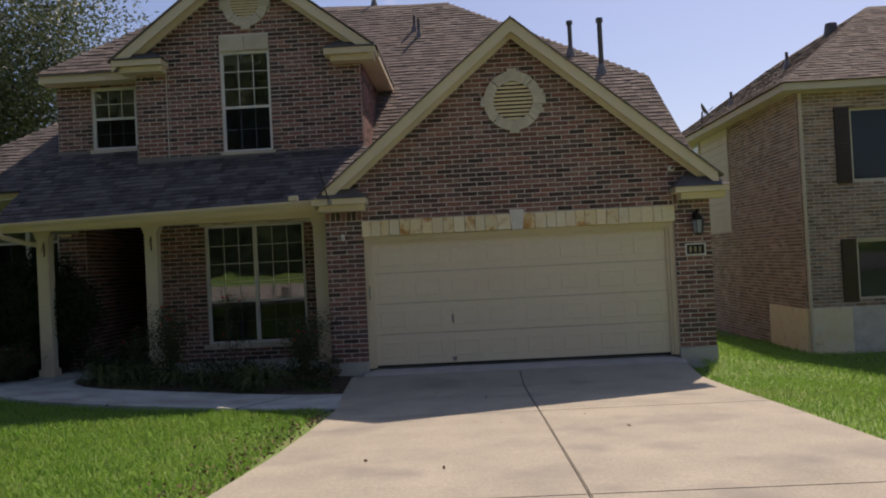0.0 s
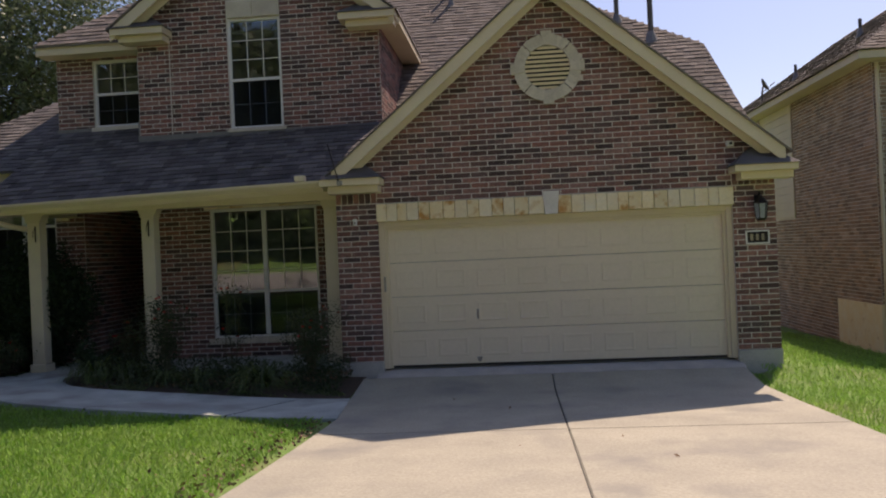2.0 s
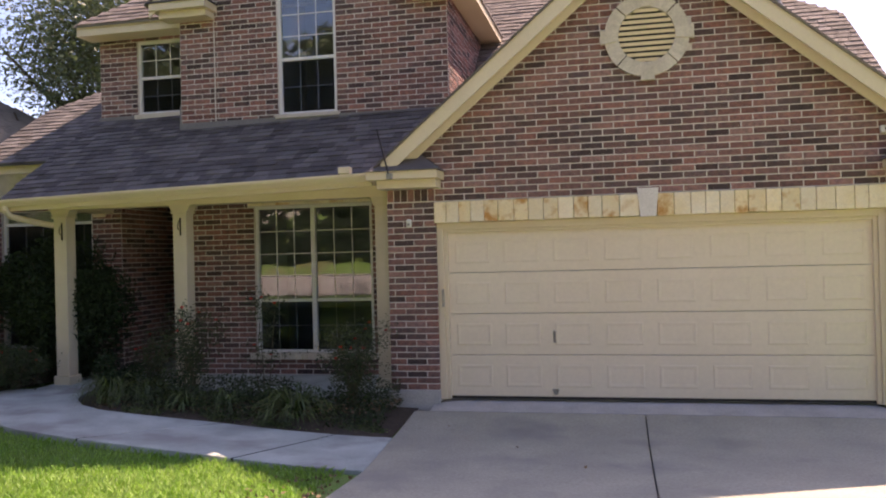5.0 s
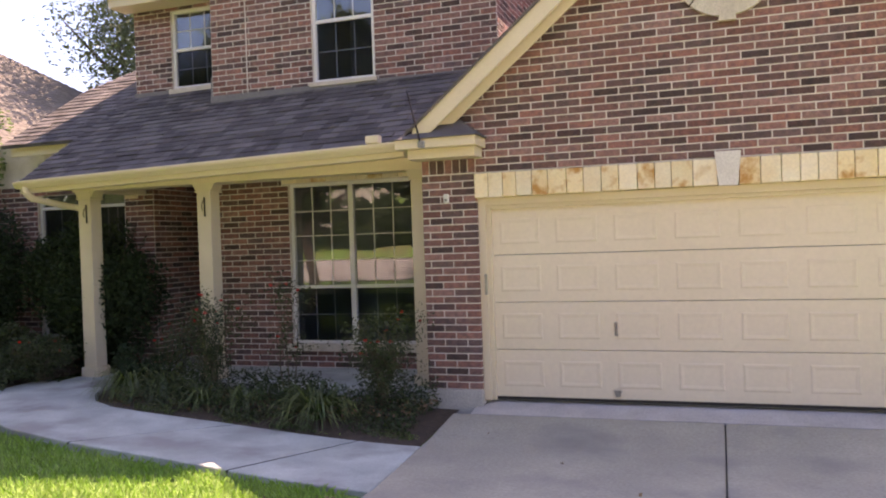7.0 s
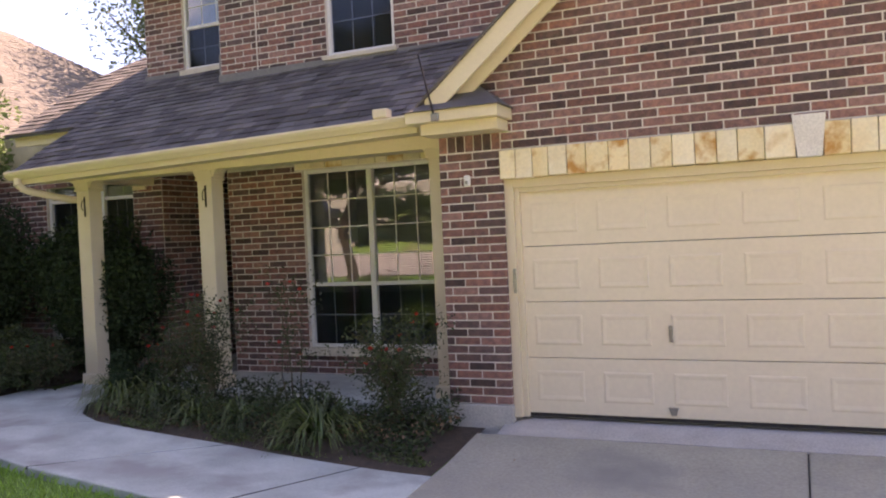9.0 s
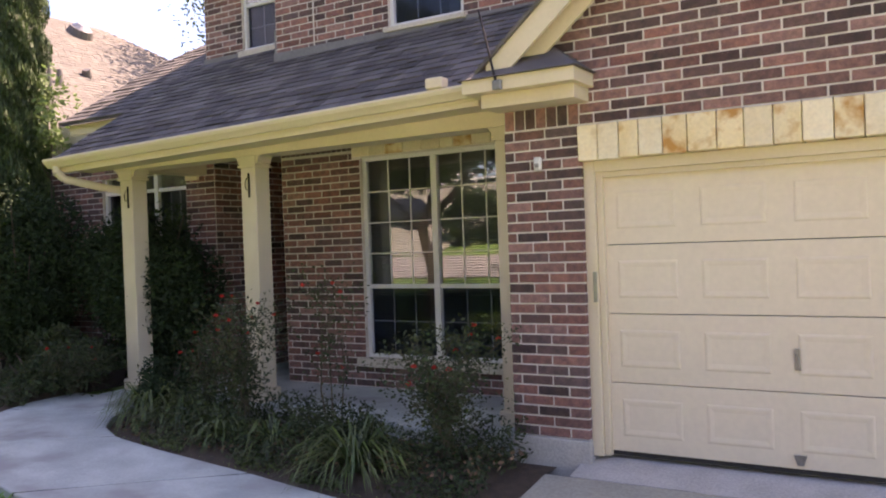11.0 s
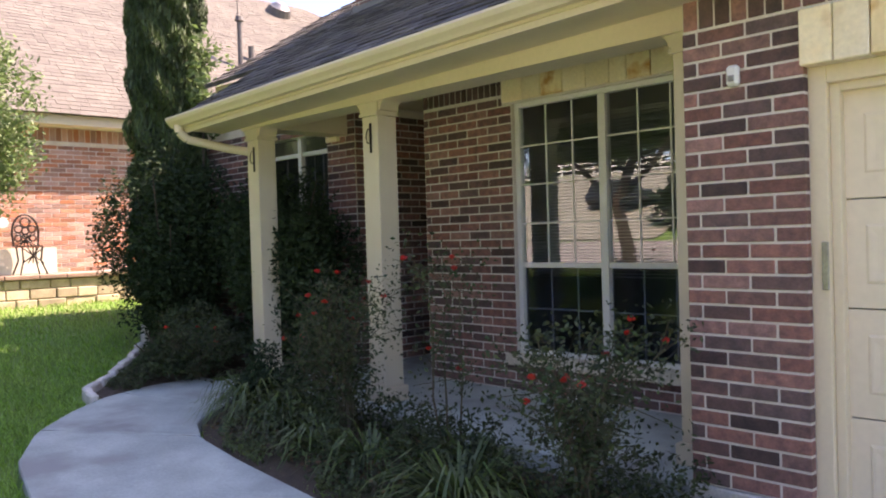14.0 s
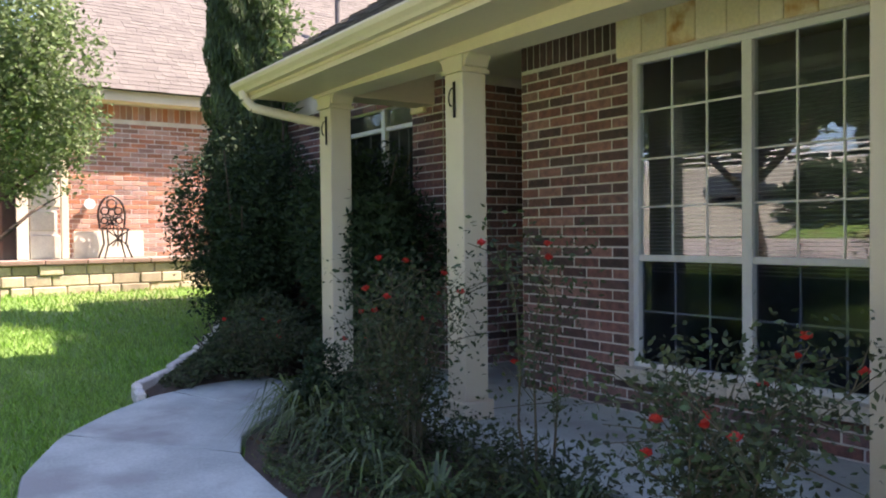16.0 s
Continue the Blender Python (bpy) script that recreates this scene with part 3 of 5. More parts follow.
# round gable vents
def round_vent(cx, cz, y, r_in, r_out):
    vent = new("gable_vent")
    vent.parent = house
    vent["label"] = "round louvred gable vent in a cast stone ring"
    for k in range(4):
        bm = bmesh.new()
        pts = []
        a0, a1 = radians(45 + 90 * k + 1.0), radians(45 + 90 * (k + 1) - 1.0)
        n = 12
        for i in range(n + 1):
            a = a0 + (a1 - a0) * i / n
            pts.append((cx + r_out * math.cos(a), cz + r_out * math.sin(a)))
        for i in range(n, -1, -1):
            a = a0 + (a1 - a0) * i / n
            pts.append((cx + r_in * math.cos(a), cz + r_in * math.sin(a)))
        for i in range(n):
            prism(bm, [pts[i], pts[i + 1], pts[2 * n - i], pts[2 * n + 1 - i]], y - 0.05, y + 0.05)
        part("ring_stone", bm, CAST_STONE, vent)
        a = radians(90 * k)
        c, s = math.cos(a), math.sin(a)
        kb = []
        for u, v in ((r_in + 0.01, -0.055), (r_out + 0.045, -0.08), (r_out + 0.045, 0.08), (r_in + 0.01, 0.055)):
            kb.append((cx + u * c - v * s, cz + u * s + v * c))
        part("ring_key", prism(bmesh.new(), kb, y - 0.065, y + 0.05), CAST_STONE, vent)
    bm = bmesh.new()
    n = 10
    for i in range(n):
        z = cz - r_in + (i + 0.5) * 2 * r_in / n
        h = math.sqrt(max(0.002, r_in ** 2 - (z - cz) ** 2))
        slat = boxes((cx - h, cx + h, -0.004, 0.004, -0.019, 0.019))
        bmesh.ops.rotate(slat, verts=slat.verts, cent=(0, 0, 0), matrix=Matrix.Rotation(radians(25), 3, "X"))
        bmesh.ops.translate(slat, verts=slat.verts, vec=(0, y - 0.026, z))
        part("slat", slat, CREAM, vent)
    # black disc on the wall face: the shade between the slats as colour
    disc = bmesh.new()
    prism(disc, [(cx + (r_in + 0.02) * math.cos(2 * math.pi * i / 24), cz + (r_in + 0.02) * math.sin(2 * math.pi * i / 24)) for i in range(24)], y - 0.005, y + 0.03)
    part("backing", disc, RUBBER, vent, "black disc standing in for the shade behind the slats")


round_vent(GABLE_X, 4.21, FY, 0.315, 0.475)
round_vent(-2.19, 6.55, UY, 0.26, 0.42)


# rake boards: two stepped boards and the roof edge above them
def rake(cx, apex, half, pitch, y_out, y_wall, drop=0.20):
    for sgn in (-1, 1):
        def line(dz0, dz1, inset=0.0):
            x_end = cx + sgn * (half - inset)
            return [(cx, apex + dz1), (x_end, apex + dz1 - (half - inset) * pitch), (x_end, apex + dz0 - (half - inset) * pitch), (cx, apex + dz0)]
        bm = bmesh.new()
        prism(bm, line(-drop - 0.02, -0.015), y_out, y_out + 0.025)
        part("rake_board", bm, CREAM, house, "cream rake board")
        bm = bmesh.new()
        prism(bm, line(-drop - 0.10, -0.05, 0.16), y_out + 0.14, y_out + 0.165)
        prism(bm, line(-0.07, -0.03, 0.05), y_out + 0.025, y_wall)
        part("frieze_board", bm, CREAM, house)


def pitched_roof(cx, apex, half, pitch, y0, y1, mat):
    """Two slopes, with lapped shingles' edge thickness."""
    bm = bmesh.new()
    for sgn in (-1, 1):
        slab(bm, [(cx, y0, apex), (cx + sgn * half, y0, apex - half * pitch), (cx + sgn * half, y1, apex - half * pitch), (cx, y1, apex)], 0.03)
    return part("roof", bm, mat, house, "weathered brown-grey shingle roof")


pitched_roof(GABLE_X, 5.50, 3.2, PITCH, 12.06, 17.0, TAN_SHINGLE)
rake(GABLE_X, 5.485, 3.12, PITCH, 12.09, FY)


# boxed eave returns with small shingled tops
def eave_return(x0, x1, y0, y1, z0, z1, wall_x, mat=SHINGLE):
    r = new("eave_return")
    r.parent = house
    r["label"] = "cream boxed eave return with a small shingled top"
    part("fascia", boxes((x0, x1, y0, y1, z0 + 0.03, z1), bevel=0.005), CREAM, r)
    part("soffit", boxes((x0 + 0.10, x1 - 0.04 if x1 > wall_x else x1, y0 + 0.10, y1, z0 - 0.07, z0 + 0.03), bevel=0.005), CREAM, r)
    bm = bmesh.new()
    e, h = 0.03, 0.27
    pts = [(x0 - e, y0 - e, z1), (x1 + e, y0 - e, z1), (x1 + e, y1, z1), (x0 - e, y1, z1)]
    t = [((x0 + x1) / 2 - 0.1, y1, z1 + h), ((x0 + x1) / 2 + 0.1, y1, z1 + h)]
    v = [bm.verts.new(p) for p in pts + t]
    for f in ((0, 1, 5, 4), (1, 2, 5), (3, 0, 4), (2, 3, 4, 5), (3, 2, 1, 0)):
        bm.faces.new([v[i] for i in f])
    part("return_roof", bm, mat, r, "dark shingled return top")


eave_return(-0.80, 0.07, 12.02, FY, 2.63, 2.76, -0.65)
eave_return(4.92, 5.75, 12.02, FY, 2.54, 2.66, 5.54)
eave_return(-4.55, -3.65, UY - 0.38, UY, 5.42, 5.56, -4.27)
eave_return(-0.74, 0.18, UY - 0.38, UY, 5.42, 5.56, -0.15)

# garage side wall, behind
part("wall", boxes((5.38, 5.54, FY + 0.16, 24.0, -0.6, 2.75)), TAN_BRICK, house, "brick side wall")

# upper gable wall and its side
UG_X, UG_APEX, UPITCH = -2.2, 7.18, 0.76
upper_bm = prism(bmesh.new(), [(-4.27, 5.602), (UG_X, UG_APEX), (-0.15, 5.622), (-1.80, 5.602), (-1.80, 5.70), (-2.70, 5.70), (-2.70, 5.602)], UY, UY + 0.16)
upper = link_mesh("wall", upper_bm, MORTAR, house, "dark brick upper gable wall")
walled("", [(-4.27, -2.70, UY, UY + 0.16, 3.4, 5.60), (-1.80, -0.15, UY, UY + 0.16, 3.4, 5.60), (-2.70, -1.80, UY, UY + 0.16, 3.4, 3.83)], upper)


def upper_spans(z):
    half = (UG_APEX - z) / UPITCH - 0.02
    lo, hi = max(-4.27, UG_X - half), min(-0.15, UG_X + half)
    if 3.84 < z < 5.98:
        return [(lo, -2.70), (-1.80, hi)]
    return [(lo, hi)]


up_b = [b for b in courses(3.80, UG_APEX - 0.02, upper_spans, 0.02) if math.hypot((b[0] + b[1]) / 2 + 2.19, b[2] - 6.55) > 0.36]
UPPER_BRICKS = (upper, up_b, facing(UY), BRICK, lambda u, z: z < 4.9)
part("control_joint", boxes((-3.712, -3.696, UY - 0.012, UY, 3.83, 5.70)), MORTAR, upper, "pale caulked control joint")
side = link_mesh("wall", boxes((-0.31, -0.15, UY + 0.16, 19.0, 3.4, 5.6)), MORTAR, house, "brick side of the upper storey")
SIDE_BRICKS = (side, list(courses(3.45, 5.55, lambda z: [(UY, 17.2)])), side_facing(-0.15, 1), BRICK, None)
left_wall = walled("dark brick upper wall of the left wing", [(-6.05, -5.38, LY, LY + 0.16, 3.4, 5.5), (-4.53, -4.27, LY, LY + 0.16, 3.4, 5.5), (-5.38, -4.53, LY, LY + 0.16, 3.4, 4.1), (-5.38, -4.53, LY, LY + 0.16, 5.31, 5.5)])
LEFT_BRICKS = (left_wall, list(courses(4.09, 5.45, lambda z: [(-6.05, -5.38), (-4.53, -4.27)] if 4.10 < z < 5.31 else [(-6.05, -4.27)], 0.1)), facing(LY), BRICK, lambda u, z: True)
part("wall", boxes((-6.05, -5.89, LY + 0.16, 20.0, 3.0, 5.5)), MORTAR, house)
part("wall", boxes((-4.27, -4.11, UY + 0.16, LY, 3.4, 5.5)), MORTAR, house)
rake(UG_X, 7.37, 2.36, UPITCH, UY - 0.35, UY)
pitched_roof(UG_X, 7.40, 2.42, UPITCH, UY - 0.38, 19.5, TAN_SHINGLE)
# eave along the side of the upper gable
part("side_eave", boxes((-0.15, 0.20, UY, 17.0, 5.42, 5.56)), CREAM, house, "cream side eave")
part("left_eave", boxes((-6.20, -4.27, LY - 0.38, LY, 5.36, 5.52), bevel=0.005), CREAM, house, "cream eave of the left wing")

# flashing where the porch roof meets the upper walls
part("flashing", boxes((-4.29, -0.16, UY - 0.03, UY, 3.68, 3.83), (-6.07, -4.27, LY - 0.03, LY, 4.0, 4.12), (-4.30, -4.27, UY, LY, 3.7, 4.1)), FLASHING, house, "grey metal flashing")

# main roof: front slope with a hip towards the garage side
def hip_roof():
    s = 0.833
    def P(x, y):
        return (x, y, 2.75 + s * (y - 13.6))
    bm = bmesh.new()
    slab(bm, [P(-2.2, 13.9 + 3.1), P(0.2, 13.9), P(5.95, 13.9), P(5.72, 16.85), P(1.48, 20.4), P(-4.0, 20.75)], 0.05)
    # back and right slopes
    slab(bm, [P(5.72, 16.85), (6.6, 24.5, 5.4), (1.48, 20.4, P(0, 20.4)[2])], 0.05)
    slab(bm, [P(-4.0, 20.75), P(1.48, 20.4), (6.6, 24.5, 5.4), (-6.4, 26.0, 4.6)], 0.05)
    r = part("roof", bm, TAN_SHINGLE, house, "large brown-grey shingled main roof")
    up = Vector((0, 1, s)).normalized()
    L = math.hypot(1, s)

    def width(v):
        y = 13.9 + v / L
        lo = max(-2.2, 0.2 - (y - 13.9) * 0.78) if y < 17 else -2.2 - max(0.0, y - 17.0) * 0.25
        hi = 5.95 - (y - 13.9) * 0.078 if y < 16.85 else 5.72 - (y - 16.85) * 1.195
        return lo, hi
    shingles("shingle_field", r, TAN_SHINGLE, P(0, 13.9), (1, 0, 0), up, int((20.45 - 13.9) * L / 0.142), width)


hip_roof()


def left_roof():
    s = 0.833
    y0, z0 = LY - 0.42, 5.53
    bm = bmesh.new()
    top = 17.3
    slab(bm, [(-6.22, y0, z0), (-2.0, y0, z0), (-2.0, top, z0 + s * (top - y0)), (-6.22 + (top - y0), top, z0 + s * (top - y0))], 0.04)
    slab(bm, [(-6.22, y0, z0), (-6.22 + (top - y0), top, z0 + s * (top - y0)), (-6.22, 22, z0)], 0.04)
    r = part("roof", bm, TAN_SHINGLE, house, "brown shingled hip roof of the left wing")
    L = math.hypot(1, s)
    shingles("shingle_field", r, TAN_SHINGLE, (0, y0, z0), (1, 0, 0), Vector((0, 1, s)), int((top - y0) * L / 0.142), lambda v: (-6.22 + v / L, -4.0 + v / L * 0.9))


left_roof()

# porch roof, shaded, and the sunlit wing roof behind it
PS, EZ, EY, TILT = 0.633, 2.775, 12.25, 0.024


def porch_roof():
    bm = bmesh.new()
    def P(x, y):
        return (x, y, EZ + PS * (y - EY) + TILT * (x + 0.9))
    slab(bm, [P(-6.08, EY), P(-0.05, EY), P(-0.05, UY), P(-4.27, UY), P(-4.27, LY), P(-6.05, LY), P(-6.05, 15.4), P(-6.12, 15.4), P(-6.12, 13.0)], 0.04)
    r = part("roof", bm, SHINGLE, house, "porch roof in the house shingle, toned dark grey for its shade")
    L = math.hypot(1, PS)

    def width(v):
        y = EY + v / L
        return (-6.08 if y < 12.6 else -6.12), (-0.62 if y < 12.42 else -0.1) if y < UY - 0.02 else (-4.27 if y < LY - 0.02 else -6.06)
    shingles("shingle_field", r, SHINGLE, P(0, EY), (1, 0, TILT), Vector((0, 1, PS)), int((LY - EY) * L / 0.142), width, singles=280)
    # wing roof, set back to the left
    def Q(x, y):
        return (x, y, 3.30 + PS * (y - 13.30))
    bm = bmesh.new()
    slab(bm, [Q(-7.5, 13.30), Q(-6.10, 13.30), Q(-6.10, 16.9), Q(-7.5, 15.0)], 0.04)
    slab(bm, [Q(-7.5, 15.0), Q(-6.10, 16.9), (-6.10, 21.0, 3.4), (-7.5, 21.0, 3.4)], 0.04)
    r = part("roof", bm, SHINGLE, house, "sunlit brown shingled wing roof")
    shingles("shingle_field", r, SHINGLE, Q(0, 13.30), (1, 0, 0), Vector((0, 1, PS)), int(3.5 * L / 0.142), lambda v: (-7.5 + max(0.0, v / L - 1.7) * 0.74, -6.13))
    part("fascia", boxes((-7.42, -6.12, 13.40, 13.44, 3.15, 3.28)), CREAM, house, "cream wing fascia")


porch_roof()

# gutter along the porch eave: an open trough, with its downspout
gut = bmesh.new()
prof = [(EY + 0.02, 2.762), (EY - 0.11, 2.768), (EY - 0.115, 2.752), (EY - 0.10, 2.722), (EY - 0.07, 2.695), (EY - 0.055, 2.675), (EY + 0.02, 2.675)]
a = [gut.verts.new((-6.08, y, z - TILT * 5.2)) for y, z in prof]
b = [gut.verts.new((-0.80, y, z)) for y, z in prof]
for i in range(len(prof)):
    j = (i + 1) % len(prof)
    gut.faces.new((a[i], b[i], b[j], a[j]))
gut.faces.new(a)
gut.faces.new(b[::-1])
bmesh.ops.recalc_face_normals(gut, faces=gut.faces)
gutter = part("gutter", gut, CREAM, house, "cream metal gutter")
ds = bmesh.new()
pipe_path(ds, [(-5.94, 12.20, 2.57), (-5.94, 12.21, 2.50), (-5.92, 12.28, 2.43), (-5.74, 12.62, 2.34), (-5.66, 12.80, 2.31)], 0.042, 10)
part("downspout", ds, CREAM, gutter, "cream downspout elbow")
part("gutter_end", boxes((-1.18, -1.03, EY - 0.13, EY - 0.02, 2.765, 2.85), bevel=0.01), CREAM, gutter)
# beam, soffit and porch ceiling
part("porch_beam", boxes((-5.70, -0.655, 12.74, 13.0, 2.52, 2.72)), CREAM, house, "cream porch beam")
def tilted(bm):
    for v in bm.verts:
        v.co.z += TILT * (v.co.x + 0.9)
    return bm


part("soffit", tilted(boxes((-6.06, -0.655, EY, 12.74, 2.655, 2.68))), CREAM, house, "cream soffit")
part("fascia", tilted(boxes((-6.08, -0.80, EY + 0.015, EY + 0.045, 2.615, 2.765))), CREAM, house, "cream fascia")
part("porch_ceiling", boxes((-5.70, -0.655, 13.0, 16.9, 2.83, 2.87)), CREAM, house, "cream porch ceiling")
part("beam_side", boxes((-5.70, -5.42, 13.0, 13.85, 2.52, 2.83)), CREAM, house)


def column(x0, x1, y0, y1):
    c = new("porch_column")
    c.parent = house
    c["label"] = "square cream stuccoed porch column"
    part("shaft", boxes((x0, x1, y0, y1, 0.2, 2.41), bevel=0.006), COLUMN_PAINT, c)
    part("base", boxes((x0 - 0.03, x1 + 0.03, y0 - 0.03, y1 + 0.03, 0.07, 0.2), bevel=0.01), COLUMN_PAINT, c)
    cap = boxes((x0 - 0.018, x1 + 0.018, y0 - 0.018, y1 + 0.018, 2.41, 2.435), (x0 - 0.005, x1 + 0.005, y0 - 0.005, y1 + 0.005, 2.435, 2.53))
    for sgn, xe in ((-1, x0), (1, x1)):
        pts = [(xe, 2.445)]
        for k in range(7):
            t = radians(90 * k / 6)
            pts.append((xe + sgn * (0.03 + 0.07 * (1 - math.cos(t))), 2.45 + 0.075 * math.sin(t)))
        pts.append((xe, 2.526))
        prism(cap, pts, y0 + 0.005, y1 - 0.005)
    part("capital", cap, COLUMN_PAINT, c)
    return c


column(-5.64, -5.44, 12.77, 12.97)
column(-3.79, -3.59, 12.77, 12.97)
column(-0.93, -0.655, 12.77, 12.97)

# porch floor
part("porch_floor", boxes((-5.74, -0.655, 12.46, 16.9, -0.25, 0.075), bevel=0.01), WALK_CONCRETE, house, "smooth grey concrete porch slab")

# porch wall with the twin window
pw = walled("dark brick porch wall with pale mortar", [(-4.22, -3.11, WY, WY + 0.16, 0.07, 2.84), (-1.31, -0.5, WY, WY + 0.16, 0.07, 2.84), (-3.11, -1.31, WY, WY + 0.16, 0.07, 0.36), (-3.11, -1.31, WY, WY + 0.16, 2.53, 2.84)])


def porch_spans(z):
    if 0.29 < z < 0.41:
        return [(-4.22, -3.19), (-1.24, -0.65)]
    if z > 2.53:
        return [(-4.22, -3.21)]
    if 0.36 < z < 2.53:
        return [(-4.22, -3.11), (-1.31, -0.65)]
    return [(-4.22, -0.65)]


PORCH_BRICKS = (pw, list(courses(0.08, 2.62, porch_spans, 0.04)), facing(WY), BRICK, lambda u, z: True)
n = 14
for k in range(n):
    a = -4.22 + 1.02 * k / n
    part("soldier_brick", boxes((a + 0.005, a + 1.02 / n - 0.005, WY - PROUD, WY + 0.05, 2.62, 2.81), bevel=0.003), DARK_BRICK, pw)
wl = new("window_lintel")
wl.parent = house
wl["label"] = "rust-stained limestone window lintel"
x = -3.20
while x < -1.2:
    w = rng.uniform(0.15, 0.24)
    part("stone", boxes((x + 0.003, x + w - 0.003, WY - 0.03, WY + 0.1, 2.545, 2.80), bevel=0.005), RUST_STONE if rng.random() < 0.45 else LIMESTONE, wl)
    x += w
sl = new("window_sill")
sl.parent = house
sl["label"] = "pale stone window sill"
x = -3.19
while x < -1.3:
    part("stone", boxes((x + 0.002, x + 0.098, WY - 0.075, WY + 0.1, 0.30, 0.395), bevel=0.006), CAST_STONE, sl)
    x += 0.1
# returns of the porch wall and the entry recess
ret = link_mesh("wall", boxes((-4.22, -4.06, WY + 0.16, 16.8, 0.07, 2.84)), MORTAR, house, "brick side of the entry recess")
RET_BRICKS = (ret, list(courses(0.08, 2.80, lambda z: [(-16.8, -WY)])), side_facing(-4.22, -1), BRICK, None)
wing = walled("dark brick wing wall", [(-5.80, -5.30, WY, WY + 0.16, 0.07, 2.84), (-9.8, -7.42, WY, WY + 0.16, 0.0, 3.4), (-7.42, -5.80, WY, WY + 0.16, 0.0, 0.45), (-7.42, -5.80, WY, WY + 0.16, 2.64, 3.4)])
WING_BRICKS = (wing, list(courses(0.08, 2.80, lambda z: [(-9.8, -7.42), (-5.80, -5.30)] if 0.45 < z < 2.6 else [(-9.8, -5.30)])), facing(WY), BRICK, lambda u, z: u > -5.9)
REC = part("wall", boxes((-5.46, -5.30, WY + 0.16, 16.8, 0.07, 2.84)), MORTAR, house, "brick side of the entry recess")
REC_BRICKS = (REC, list(courses(0.08, 2.80, lambda z: [(WY, 16.8)])), side_facing(-5.30, 1), BRICK, None)
part("wall", boxes((-5.46, -4.06, 16.8, 16.96, 0.07, 2.84)), BRICK, house)
part("wall", boxes((-9.8, -9.64, WY + 0.16, 22, -0.1, 3.4)), MORTAR, house)
part("lintel_stone", boxes((-5.78, -5.56, WY - 0.04, WY + 0.1, 2.47, 2.66), bevel=0.006), LIMESTONE, house)


# windows
def sash_window(x0, x1, y, z0, z1, zr, cols, rows_up, rows_lo, name_label, blind=False, mull=None, cols_up=None):
    """A double-hung window (or a twin of two) set into the wall at depth y."""
    w = new("window")
    w.parent = house
    w["label"] = name_label
    f = 0.045
    frame_dims = [(x0, x0 + f, y, y + 0.07, z0, z1), (x1 - f, x1, y, y + 0.07, z0, z1), (x0 + f, x1 - f, y, y + 0.07, z0, z0 + f), (x0 + f, x1 - f, y, y + 0.07, z1 - f, z1)]
    units = [(x0 + f, x1 - f)]
    if mull:
        frame_dims.append((mull - 0.035, mull + 0.035, y - 0.004, y + 0.07, z0 + f, z1 - f))
        units = [(x0 + f, mull - 0.035), (mull + 0.035, x1 - f)]
    part("window_frame", boxes(*frame_dims, bevel=0.004), WHITE, w, "white vinyl window frame")
    for a, b in units:
        part("meeting_rail", boxes((a, b, y + 0.008, y + 0.06, zr - 0.022, zr + 0.022), bevel=0.003), WHITE, w)
        for zz0, zz1, rows, dy in ((zr + 0.022, z1 - f, rows_up, 0.03), (z0 + f, zr - 0.022, rows_lo, 0.045)):
            low = zz0 < zr
            across = cols if low else cols_up or cols
            for k in range(1, across):
                xx = a + (b - a) * k / across
                part("glazing_bar", boxes((xx - 0.006, xx + 0.006, y + dy + (0.010 if low else -0.004), y + dy + (0.02 if low else 0.012), zz0, zz1)), WHITE, w)
            for k in range(1, rows):
                zz = zz0 + (zz1 - zz0) * k / rows
                part("glazing_bar", boxes((a, b, y + dy + (0.008 if low else -0.006), y + dy + (0.02 if low else 0.012), zz - 0.006, zz + 0.006)), WHITE, w)
            g = part("pane", boxes((a, b, y + dy, y + dy + 0.006, zz0, zz1)), SCREEN_GLASS if low else GLASS, w)
            g.visible_shadow = False
    if blind:
        bl = bmesh.new()
        z = zr - 0.1 if blind == 1 else zr
        while z < z1 - f:
            q = [bl.verts.new(v) for v in ((x0 + f, y + 0.115, z), (x1 - f, y + 0.115, z), (x1 - f, y + 0.138, z + 0.006), (x0 + f, y + 0.138, z + 0.006))]
            bl.faces.new(q)
            z += 0.026
        part("blind", bl, BLIND, w, "pale slatted blind behind the glass")
    part("room", boxes((x0 - 0.2, x1 + 0.2, y + 1.6, y + 1.65, z0 - 0.3, z1 + 0.3), (x0 - 0.25, x0 - 0.2, y + 0.2, y + 1.65, z0 - 0.3, z1 + 0.3), (x1 + 0.2, x1 + 0.25, y + 0.2, y + 1.65, z0 - 0.3, z1 + 0.3),
                       (x0 - 0.2, x1 + 0.2, y + 0.2, y + 1.65, z0 - 0.35, z0 - 0.3), (x0 - 0.2, x1 + 0.2, y + 0.2, y + 1.65, z1 + 0.3, z1 + 0.35)), INTERIOR, w, "dim room behind")
    return w


sash_window(-3.11, -1.31, WY + 0.04, 0.385, 2.535, 1.15, 3, 4, 2, "tall white twin window with grids and blinds", blind=1, mull=-2.215)
sash_window(-2.70, -1.80, UY + 0.03, 3.86, 5.70, 4.68, 3, 3, 2, "white upstairs sash window with grids")
sash_window(-5.38, -4.53, LY + 0.03, 4.13, 5.31, 4.72, 3, 2, 2, "white upstairs sash window with a pale upper blind", blind=1)
sash_window(-7.42, -5.80, WY + 0.04, 0.45, 2.64, 2.40, 3, 1, 3, "white wing window with a pale blind", blind=2, mull=-6.40, cols_up=1)
